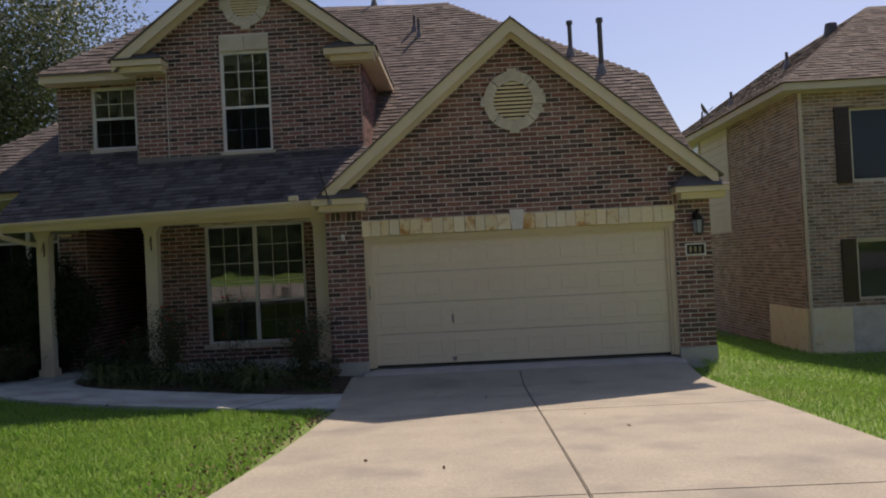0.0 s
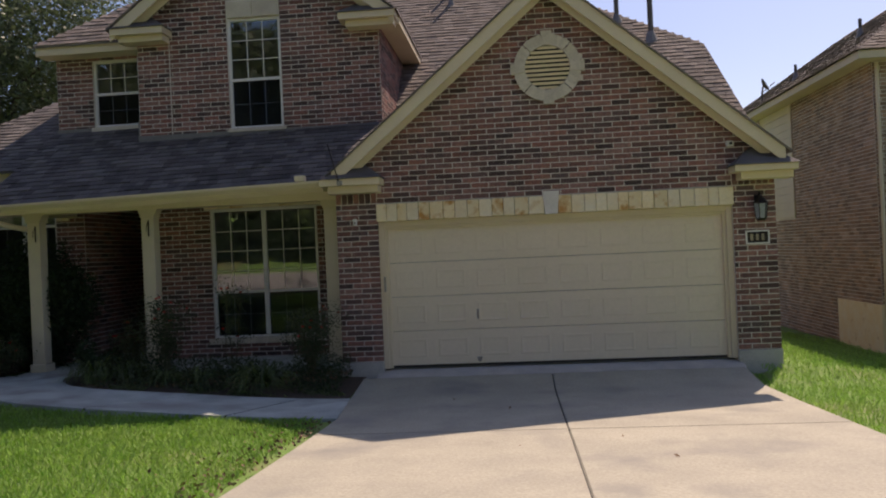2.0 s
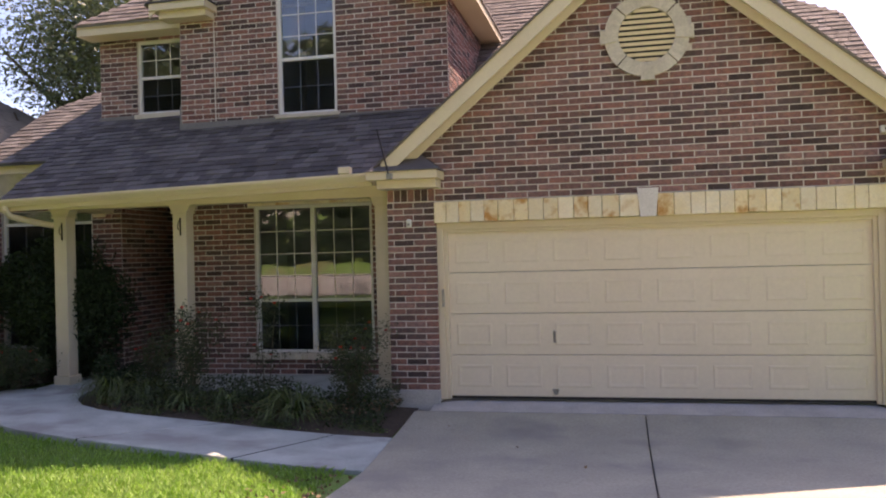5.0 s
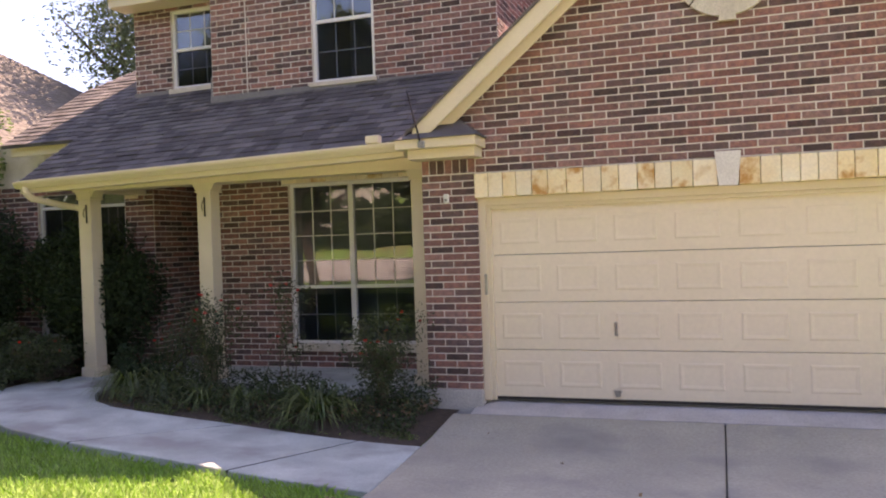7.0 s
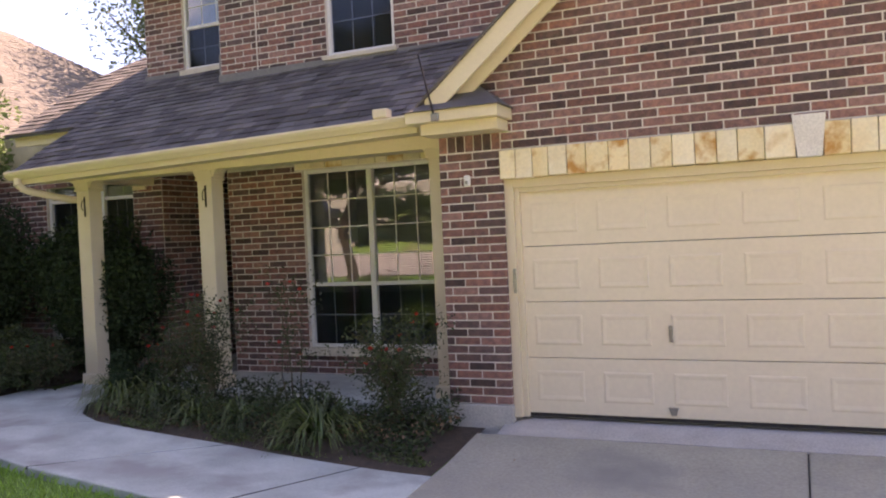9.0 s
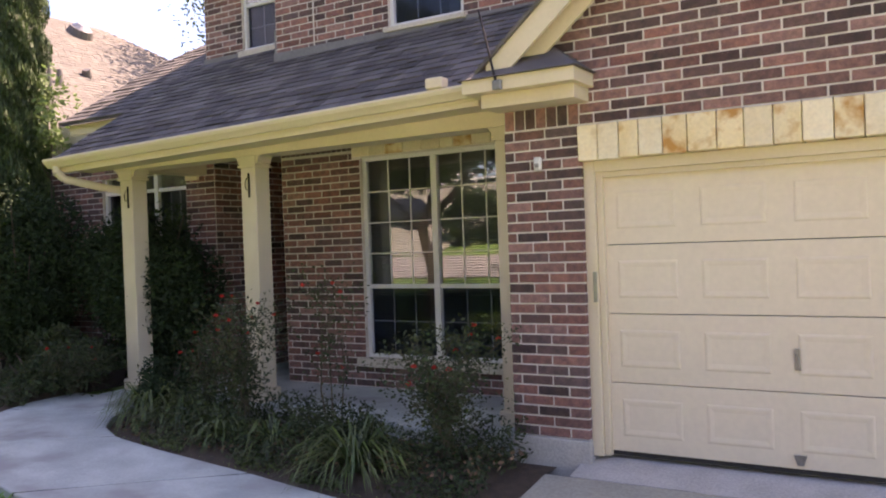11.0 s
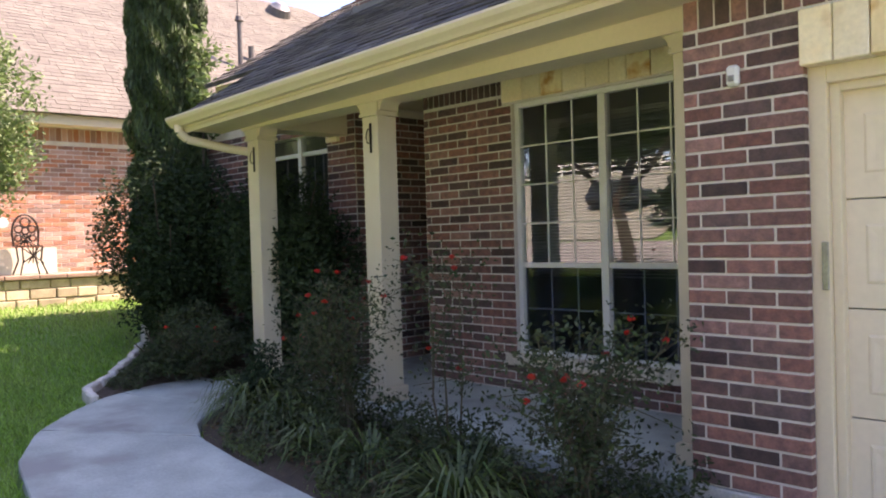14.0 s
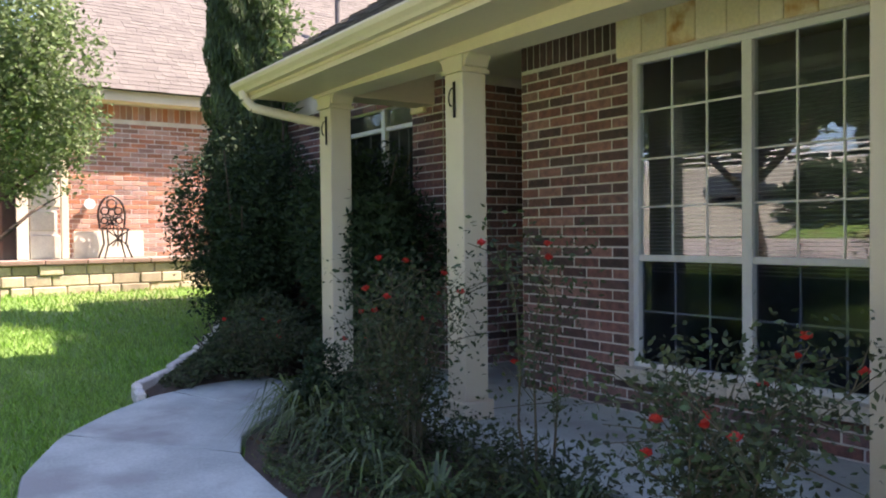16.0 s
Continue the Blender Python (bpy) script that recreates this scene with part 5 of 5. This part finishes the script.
tree("sapling", "thin pale green sapling by the cypress", (-8.15, 13.55, 0.35), (-8.1, 13.6, 3.4), 0.018, (-8.05, 13.62, 3.55), (0.34, 0.3, 0.75), 520, 0.05, LIGHT_LEAF, 14, 5, 0.35, 15)

# ---- grass ----
def walk_edge_y(x):
    for (x0, y0), (x1, y1) in zip(WALK_OUT, WALK_OUT[1:]):
        if x1 <= x <= x0:
            return y0 + (y1 - y0) * (x0 - x) / (x0 - x1)
    return 99


def left_lawn(x, y):
    if x > drive_left(y) - 0.03:
        return False
    if x > -5.8:
        return y < walk_edge_y(min(x, -0.3)) - 0.02
    if x > -9.2:
        for (x0, y0), (x1, y1) in zip(line, line[1:]):
            if x1 <= x <= x0:
                return y < y0 + (y1 - y0) * (x0 - x) / (x0 - x1) - 0.08
        return y < 11.2
    return y < 14.5


def grass(name, label, area, n, dense, test, seed, h=0.06):
    """Blades over an area; dense(x, y), from 0 to 1, thins them out."""
    rs = np.random.RandomState(seed)
    x0, x1, y0, y1 = area
    out = []
    for x, y, keep in zip(rs.uniform(x0, x1, n), rs.uniform(y0, y1, n), rs.uniform(0, 1, n)):
        if keep < dense(x, y) and test(x, y):
            out.append((x, y, ground_z(x, y) - 0.03))
    b = np.array(out)
    n = len(b)
    a = rs.uniform(0, 6.28, n)
    hh = h * rs.uniform(0.5, 1.35, n)
    lean = hh * rs.uniform(0.1, 0.9, n)
    d = np.stack([np.cos(a), np.sin(a), np.zeros(n)], 1)
    s = np.stack([-np.sin(a), np.cos(a), np.zeros(n)], 1) * rs.uniform(0.0025, 0.005, (n, 1))
    up = np.array([0, 0, 1.0])
    m = b + d * (lean * 0.35)[:, None] + up * (hh * 0.65)[:, None]
    t = b + d * lean[:, None] + up * hh[:, None]
    q = np.stack([b - s, b + s, m + s * 0.8, t], 1)
    q2 = np.stack([b - s, m + s * 0.8, t, m - s * 0.8], 1)
    tagged(raw_mesh(name, np.concatenate([q, q2]), 4, GRASS), label, "grass", kind="stuff")


def lawn_density(x, y):
    """Thickest by the walk and the drive, thinner with distance, patchy."""
    far = math.hypot(max(0.0, abs(x + 3.2) - 3.0), max(0.0, abs(y - 8.0) - 3.4))
    patch = 0.80 + 0.20 * math.sin(x * 1.7 + 0.6 * math.sin(y * 1.3)) * math.sin(y * 1.1 + 0.8 * math.sin(x * 0.9))
    return patch * (0.22 + 0.78 * math.exp(-0.35 * far))


grass("lawn_grass", "bright green mown grass of the front lawn", (-14.0, -0.3, -6.0, 15.0), 520000, lawn_density, left_lawn, 91, 0.06)
grass("side_grass", "bright green grass strip between the houses", (4.95, 14.0, -6.0, 20.0), 150000, lambda x, y: 0.2 + 0.8 * math.exp(-0.3 * math.hypot(max(0.0, x - 7.5), max(0.0, abs(y - 10.5) - 4.5))), lambda x, y: x > 4.98 + (0.59 if y > 12.3 else 0), 92, 0.06)
grass("bed_grass", "thin weedy grass at the bed's front edge", (-4.2, -0.4, 11.34, 11.75), 4200, lambda x, y: 1.0 if y < 11.6 or x > -1.6 else 0.1, lambda x, y: y > 11.36 and x < -0.42, 93, 0.06)

# ---- neighbouring house across the side lawn, tan brick ----
nb = thing("tan_house", "two-storey tan brick neighbouring house with brown roof", "house")
NX, NY = 8.87, 17.0
front = part("wall", boxes((NX, 10.0, NY, NY + 0.2, -1.2, 5.0)), MORTAR, nb, "tan brick front wall")
walled("", [(11.3, 22, NY, NY + 0.2, -1.2, 5.0), (10.0, 11.3, NY, NY + 0.2, -1.2, 0.4), (10.0, 11.3, NY, NY + 0.2, 1.7, 2.95), (10.0, 11.3, NY, NY + 0.2, 4.55, 5.0)], front)
sidew = part("wall", boxes((NX, NX + 0.2, NY + 0.2, 30, -1.4, 5.0)), MORTAR, nb, "tan brick side wall")
NB_FRONT = (front, list(courses(0.27, 4.95, lambda z: [(NX, 10.0), (11.3, 14)] if (0.4 < z < 1.7 or 2.95 < z < 4.55) else [(NX, 14)])), facing(NY), TAN_BRICK, None)
NB_SIDE = (sidew, list(courses(-0.9, 4.95, lambda z: [(-28, -21.6), (-21.6, -NY)] if z < 2.1 else [(-21.6, -NY)])), side_facing(NX, -1), TAN_BRICK, None)
part("siding", boxes(*[(NX - 0.03, NX, 21.65, 29.5, 2.12 + 0.2 * k, 2.31 + 0.2 * k) for k in range(14)]), SIDING, nb, "cream lap siding")
part("corner_board", boxes((NX - 0.035, NX, 21.55, 21.65, 2.1, 4.95)), SIDING, nb)
part("base_stone", boxes((NX - 0.03, NX + 0.95, NY - 0.03, NY, -1.2, 0.26), (NX - 0.03, NX, NY, NY + 2.1, -1.2, 0.26)), LIMESTONE, nb, "pale stone base")
part("downspout", rod(bmesh.new(), (NX + 0.06, NY - 0.06, -0.7), (NX + 0.06, NY - 0.06, 4.9), 0.04), SIDING, nb)
for z0, z1 in ((0.4, 1.7), (2.95, 4.55)):
    w = part("window", boxes((10.0, 11.3, NY + 0.06, NY + 0.12, z0, z0 + 0.06), (10.0, 11.3, NY + 0.06, NY + 0.12, z1 - 0.06, z1), (10.0, 10.06, NY + 0.06, NY + 0.12, z0 + 0.06, z1 - 0.06), (11.24, 11.3, NY + 0.06, NY + 0.12, z0 + 0.06, z1 - 0.06)), SIDING, nb)
    part("pane", boxes((10.06, 11.24, NY + 0.08, NY + 0.09, z0 + 0.06, z1 - 0.06)), SCREEN_GLASS, w)
    part("backing", boxes((9.95, 11.35, NY + 0.5, NY + 0.55, z0 - 0.1, z1 + 0.1)), INTERIOR, w)
    sh = part("shutter", boxes((9.66, 9.98, NY - 0.05, NY - 0.005, z0 - 0.02, z1 + 0.02), bevel=0.006), DARK_WOOD, nb, "dark window shutter")
    for k in range(int((z1 - z0) / 0.09)):
        part("slat", boxes((9.69, 9.95, NY - 0.058, NY - 0.048, z0 + 0.03 + 0.09 * k, z0 + 0.075 + 0.09 * k)), DARK_WOOD, sh)
part("eave", boxes((NX - 0.4, 22.4, NY - 0.4, 30.4, 4.93, 5.08)), SIDING, nb, "cream eave")
bm = bmesh.new()
e = [(NX - 0.45, NY - 0.45, 5.09), (22.5, NY - 0.45, 5.09), (22.5, 30.5, 5.09), (NX - 0.45, 30.5, 5.09)]
tops = [(NX + 3.3, NY + 3.3, 7.65), (NX + 3.3, 26.5, 7.65), (19, NY + 3.3, 7.65), (19, 26.5, 7.65)]
v = [bm.verts.new(p) for p in e + tops]
for f in ((0, 1, 6, 4), (1, 2, 7, 6), (2, 3, 5, 7), (3, 0, 4, 5), (4, 6, 7, 5)):
    bm.faces.new([v[i] for i in f])
bmesh.ops.recalc_face_normals(bm, faces=bm.faces)
nr = part("roof", bm, TAN_SHINGLE, nb, "brown shingled hip roof")
hyp = math.hypot(1, 0.68)
shingles("shingle_field", nr, TAN_SHINGLE, (0, NY - 0.45, 5.09), (1, 0, 0), (0, 1, 0.68), int(3.75 * hyp / 0.142), lambda v: (NX - 0.45 + v / hyp, 15))
shingles("shingle_field", nr, TAN_SHINGLE, (NX - 0.45, 0, 5.09), (0, -1, 0), (1, 0, 0.68), int(3.75 * hyp / 0.142), lambda v: (-30.5 + v / hyp, -(NY - 0.45) - v / hyp))
vent_w = part("small_window", boxes((NX - 0.06, NX - 0.03, 24.1, 24.9, 4.55, 4.9)), SIDING, nb)
part("pane", boxes((NX - 0.065, NX - 0.058, 24.2, 24.8, 4.6, 4.85)), GLASS, vent_w)

dish = thing("satellite_dish", "grey satellite dish on the neighbouring roof edge", "dish")
bm = bmesh.new()
rings = []
for i in range(5):
    r = 0.24 * i / 4
    rings.append([bm.verts.new((r * math.cos(k * math.pi / 8), r * 0.85 * math.sin(k * math.pi / 8), 0.35 * r * r / 0.24)) for k in range(16)] if i else [bm.verts.new((0, 0, 0))])
for k in range(16):
    bm.faces.new((rings[0][0], rings[1][k], rings[1][(k + 1) % 16]))
for a, b in zip(rings[1:], rings[2:]):
    for k in range(16):
        bm.faces.new((a[k], b[k], b[(k + 1) % 16], a[(k + 1) % 16]))
bmesh.ops.solidify(bm, geom=bm.faces, thickness=0.012)
o = part("reflector", bm, PIPE, dish)
o.matrix_basis = pose(8.95, 24.0, 5.85, 62, 0, 75)
part("mast", pipe_path(bmesh.new(), [(8.95, 24.1, 5.25), (8.95, 24.1, 5.65), (8.95, 24.0, 5.82)], 0.025), PIPE, dish)
part("feed_arm", pipe_path(bmesh.new(), [(8.95, 24.0, 5.68), (9.2, 23.75, 5.9)], 0.012), PIPE, dish)
for x, y, z in ((NX + 0.5, 22.6, 5.75), (NX + 1.2, 20.3, 6.25)):
    roof_pipe(x, y, z, z + 0.35, 0.04)
tv = thing("roof_turbine", "dark roof ventilator on the neighbouring ridge", "ventilator")
part("turbine", rod(bmesh.new(), (NX + 2.5, 20.6, 7.0), (NX + 2.5, 20.6, 7.35), 0.2, 0.14, 12), PIPE, tv)
part("neck", rod(bmesh.new(), (NX + 2.5, 20.6, 6.8), (NX + 2.5, 20.6, 7.0), 0.11, 0.11, 12), PIPE, tv)
fence = thing("side_fence", "dark wooden fence panel between the houses", "fence")
for k in range(4):
    part("board", boxes((5.56 + 0.14 * k, 5.695 + 0.14 * k, 21.0, 21.03, -0.9, 1.05)), BARK, fence)

# ---- neighbouring house past the side bed, red brick ----
rb = thing("red_brick_house", "single-storey red brick neighbouring house in sun", "house")
RX = -12.8
rw = part("wall", boxes((RX - 0.2, RX, 11.6, 30.5, 0.2, 3.45)), MORTAR, rb, "sunlit red brick side wall")
RB_SIDE = (rw, list(courses(1.0, 3.18, lambda z: [(11.98, 20.5)])), side_facing(RX, 1), RED_BRICK, lambda u, z: 12.0 < u < 14.4 and z < 2.9)
for k in range(78):
    y = 11.98 + 0.095 * k
    part("soldier_brick", boxes((RX - 0.03, RX + PROUD, y + 0.005, y + 0.09, 3.20, 3.42)), RED_BRICK, rw)
for k, (z, w) in enumerate(((1.0, 0.42), (1.42, 0.36), (1.78, 0.42), (2.18, 0.36), (2.54, 0.42), (2.94, 0.36))):
    part("quoin", boxes((RX - 0.1, RX + 0.02, 11.6, 11.6 + w, z + 0.006, z + (0.30 if k % 2 else 0.36)), bevel=0.01), CAST_STONE, rb, "white corner stone")
part("wall", boxes((-22, RX - 0.2, 11.6, 11.8, 0.2, 3.45)), RED_BRICK, rb)
part("entry_frame", boxes((RX - 0.02, RX + 0.03, 11.42, 11.58, 1.0, 2.35)), SIDING, rb, "cream entry frame")
part("entry_door", boxes((RX - 0.2, RX - 0.06, 10.5, 11.42, 1.0, 2.3)), DARK_WOOD, rb, "dark recessed entry door")
part("base_panel", boxes((RX + 0.006, RX + 0.03, 12.2, 13.25, 1.0, 1.42), bevel=0.006), CAST_STONE, rb, "white stone base panel")
part("post", boxes((RX + 0.10, RX + 0.22, 12.0, 12.1, 1.0, 2.85), bevel=0.006), CREAM, rb, "cream timber post")
part("eave", boxes((RX - 0.2, RX + 0.36, 11.1, 30.9, 3.44, 3.60)), CREAM, rb, "cream eave")
bm = bmesh.new()
e = [(RX + 0.45, 11.0, 3.61), (RX + 0.45, 31.0, 3.61), (-24, 31.0, 3.61), (-24, 11.0, 3.61)]
tops = [(RX - 5.2, 14.5, 8.05), (RX - 5.2, 21.8, 8.05)]
v = [bm.verts.new(p) for p in e + tops]
for f in ((0, 1, 5, 4), (1, 2, 5), (2, 3, 4, 5), (3, 0, 4)):
    bm.faces.new([v[i] for i in f])
bmesh.ops.recalc_face_normals(bm, faces=bm.faces)
rr = part("roof", bm, PALE_SHINGLE, rb, "pale sunlit shingled roof")
sl_r = 4.44 / 5.65
hy = math.hypot(1, sl_r)
shingles("shingle_field", rr, PALE_SHINGLE, (RX + 0.45, 0, 3.61), (0, 1, 0), (-1, 0, sl_r), int(5.6 * hy / 0.142), lambda v: (11.0 + v / hy * 0.62, 31.0 - v / hy * 1.628), thick=0.007)
part("vent_pipe", rod(bmesh.new(), (-14.4, 17.75, 5.1), (-14.4, 17.75, 6.28), 0.055, 0.055, 10), PIPE, rb, "grey vent pipe")
part("vent_cap", rod(bmesh.new(), (-14.4, 17.75, 6.26), (-14.4, 17.75, 6.36), 0.10, 0.08, 10), PIPE, rb)
part("vent_pipe", rod(bmesh.new(), (-14.78, 18.25, 5.4), (-14.78, 18.25, 5.85), 0.07, 0.07, 10), PIPE, rb, "grey vent pipe")
part("vent_pipe", rod(bmesh.new(), (-15.38, 19.4, 5.85), (-15.28, 19.3, 6.1), 0.12, 0.10, 10), PIPE, rb, "short round roof vent")
sk = part("skylight", rod(bmesh.new(), (-17.42, 20.65, 7.52), (-17.28, 20.65, 7.72), 0.36, 0.30, 16), PIPE, rb, "round roof vent with a pale dome")
part("dome", rod(bmesh.new(), (-17.29, 20.65, 7.71), (-17.22, 20.65, 7.81), 0.28, 0.14, 16), STEEL, sk)
part("antenna", pipe_path(bmesh.new(), [(-15.6, 18.4, 6.1), (-15.6, 18.4, 8.0)], 0.012, 6), PIPE, rb)

terrace = part("terrace", boxes((RX, -12.06, 8.5, 16.0, 0.2, 0.99)), WALK_CONCRETE, rb, "paved terrace behind the stone wall")
stone_wall = thing("stone_retaining_wall", "low sunlit stone retaining wall with brown cap", "garden wall")
y = 9.0
srng = random.Random(4)
for row, (z0, z1) in enumerate(((0.35, 0.62), (0.62, 0.78), (0.78, 0.93))):
    y = 8.8 + 0.13 * row
    while y < 16:
        w = srng.uniform(0.22, 0.5)
        part("stone", boxes((-12.05, -11.98 + srng.uniform(-0.015, 0.02), y + 0.006, y + w - 0.006, z0 + 0.005, z1 - 0.004), bevel=0.014), LICHEN_STONE, stone_wall)
        y += w
y = 8.8
while y < 16:
    w = srng.uniform(0.4, 0.6)
    part("cap_stone", boxes((-12.3, -11.93, y + 0.004, y + w - 0.004, 0.935, 1.0), bevel=0.01), CAP_STONE, stone_wall, "brown cap stone")
    y += w


def iron_chair(x, y, z):
    """A cast-iron garden chair with a scrolled back, seen from behind."""
    c = thing("garden_chair", "ornate black iron garden chair on the terrace", "chair", at=(0, 0, 0))
    seat = bmesh.new()
    rod(seat, (x, y, z + 0.44), (x, y, z + 0.46), 0.20, 0.20, 16)
    part("seat", seat, IRON, c)
    for sx, sy in ((-1, -1), (1, -1), (1, 1), (-1, 1)):
        part("leg", pipe_path(bmesh.new(), [(x + sx * 0.15, y + sy * 0.15, z + 0.44), (x + sx * 0.13, y + sy * 0.13, z + 0.22), (x + sx * 0.20, y + sy * 0.20, z)], 0.014, 6), IRON, c)
    back, skirt = bmesh.new(), bmesh.new()
    n = 14
    hoop = [(x - 0.18, y + 0.2 * math.cos(math.pi * k / n), z + 0.66 + 0.30 * math.sin(math.pi * k / n)) for k in range(n + 1)]
    pipe_path(back, [(x - 0.16, y + 0.18, z + 0.45)] + hoop + [(x - 0.16, y - 0.18, z + 0.45)], 0.018, 6)
    for oy, oz, r in ((0, 0.84, 0.075), (-0.10, 0.73, 0.06), (0.10, 0.73, 0.06), (0, 0.70, 0.055), (0, 0.58, 0.065), (-0.11, 0.58, 0.05), (0.11, 0.58, 0.05)):
        pipe_path(back, [(x - 0.175, y + oy + r * math.cos(k * math.pi / 5), z + oz + r * math.sin(k * math.pi / 5)) for k in range(11)], 0.014, 5)
    for k in range(6):
        rod(back, (x - 0.17, y - 0.15 + 0.06 * k, z + 0.46), (x - 0.17, y + 0.15 - 0.06 * k, z + 0.66), 0.011, 0.011, 5)
    for k in range(5):
        rod(skirt, (x + 0.19, y - 0.16 + 0.08 * k, z + 0.43), (x + 0.17, y + 0.16 - 0.08 * k, z + 0.18), 0.011, 0.011, 5)
    part("backrest", back, IRON, c)
    part("seat_apron", skirt, IRON, c)


iron_chair(-12.4, 12.72, 1.0)
sc = thing("globe_light", "small white globe light on the brick wall", "lamp")
part("globe", rod(bmesh.new(), (RX + 0.02, 12.42, 1.84), (RX + 0.14, 12.42, 1.84), 0.03, 0.085, 14), WHITE, sc)
part("mount", rod(bmesh.new(), (RX - 0.01, 12.42, 1.84), (RX + 0.03, 12.42, 1.84), 0.05, 0.05, 12), IRON, sc)

# ---- across the street, reflected in the window glass, with added trees and hedge ----
road = sheet("road", steps((-70, -20, 12), (-20, 60, 12)), steps((-15, -8, 8)), ASPHALT, 0.02)
tagged(road, "pale concrete street", "road", kind="structure")
hill = sheet("hill_drive", steps((-46, -20, 20)), steps((-44, -15.2, 20)), CONCRETE, 0.04)
tagged(hill, "pale concrete drive climbing the hill across the street", "driveway", kind="structure")


def parked_car(x, y, rz):
    c = thing("parked_car", "dark parked car on the hill drive", "car")
    z = ground_z(x, y) + 0.05
    body = boxes((-2.2, 2.2, -0.9, 0.9, 0.35, 0.95), bevel=0.12)
    prism(body, [(-2.0, 0.9), (-1.5, 1.55), (0.7, 1.6), (1.3, 0.95)], -0.8, 0.8)
    for ob in (part("body", body, CAR_PAINT, c),):
        ob.matrix_basis = pose(x, y, z, 0, 0, rz)
    for sx in (-1.35, 1.35):
        for sy in (-0.85, 0.85):
            o = part("wheel", rod(bmesh.new(), (sx, sy - 0.1, 0.33), (sx, sy + 0.1, 0.33), 0.33, 0.33, 16), RUBBER, c)
            o.matrix_basis = pose(x, y, z, 0, 0, rz)


parked_car(-25.5, -20.5, 20)
wf = thing("white_fence", "white rail fence on the hill across the street", "fence")
for k in range(14):
    x = -48 + 3.2 * k
    z = ground_z(x, -36)
    part("post", boxes((x - 0.07, x + 0.07, -36.07, -35.93, z, z + 1.5)), WHITE, wf)
    for h in (0.5, 0.95, 1.4):
        part("rail", boxes((x, x + 3.2, -36.02, -35.98, z + h - 0.06, z + h + 0.06)), WHITE, wf)
# the near row, about y -19, is added to darken the glass and porch
for k, (x, y, s) in enumerate(((-40, -48, 1.0), (-30, -46, 1.2), (-18, -50, 1.1), (-8, -40, 1.0), (6, -38, 1.2), (18, -36, 1.0), (-52, -34, 1.1), (-13, -20, 0.62), (-8.5, -18.5, 0.6), (-3.5, -19, 0.66), (1.5, -19, 0.62), (6.5, -19, 0.66), (12, -20, 0.7), (-14, -47, 1.5), (-24, -52, 1.6), (-36, -56, 1.7), (-46, -50, 1.6), (-3, -50, 1.6), (10, -48, 1.5), (22, -46, 1.5), (-58, -44, 1.6))):
    z = ground_z(x, y)
    tree("street_tree", "leafy tree across the street, filling the window reflections", (x, y, z - 0.2), (x, y, z + 4 * s), 0.22, (x, y, z + 6.5 * s), (4.9 * s, 4.6 * s, 4.6 * s), 6500, 0.50, OAK_LEAF, 26, 6, 2.2, 120 + k)
# belt run on unseen past the reflected trees, keeping sky out of the glass
belt = thing("tree_belt", "trees behind the street, made a dense dark belt to block reflected sky", "trees")
tagged(belt, kind="stuff")
rs = np.random.RandomState(140)
quads = []
for k in range(48):
    x, y = -141 + 3.6 * k, -46 + rs.uniform(-3, 3)
    quads.append(leaf_quads(blob_points(1700, (x, y, ground_z(x, y) + 6.5), (5.0, 4.0, 8.0), 14, rs), 0.55, 0.5, rs))
raw_mesh("foliage", np.concatenate(quads), 4, OAK_LEAF, belt)
# added hedge: hides the sunlit slope from the window reflections
hedge = thing("added_hedge", "unseen dark green hedge added across the street to darken window reflections", "hedge")
rs = np.random.RandomState(131)
for k in range(17):
    x = -19.2 + 2.0 * k
    z = ground_z(x, -17)
    raw_mesh("foliage", leaf_quads(blob_points(1500, (x, -17, z + 1.2), (1.9, 1.1, 1.75), 12, rs), 0.20, 0.5, rs), 4, SHRUB_LEAF, hedge)
    part("stem", rod(bmesh.new(), (x, -17, z - 0.1), (x, -17, z + 1.6), 0.06, 0.03, 6), BARK, hedge)
NEIGHBOUR_BRICKS = (NB_FRONT, NB_SIDE, RB_SIDE)

# ---- bricks of the walls, nearest singly ----
for args in (FRONT_BRICKS, PORCH_BRICKS, UPPER_BRICKS, LEFT_BRICKS, WING_BRICKS, SIDE_BRICKS, RET_BRICKS, REC_BRICKS, *NEIGHBOUR_BRICKS):
    lay(*args)
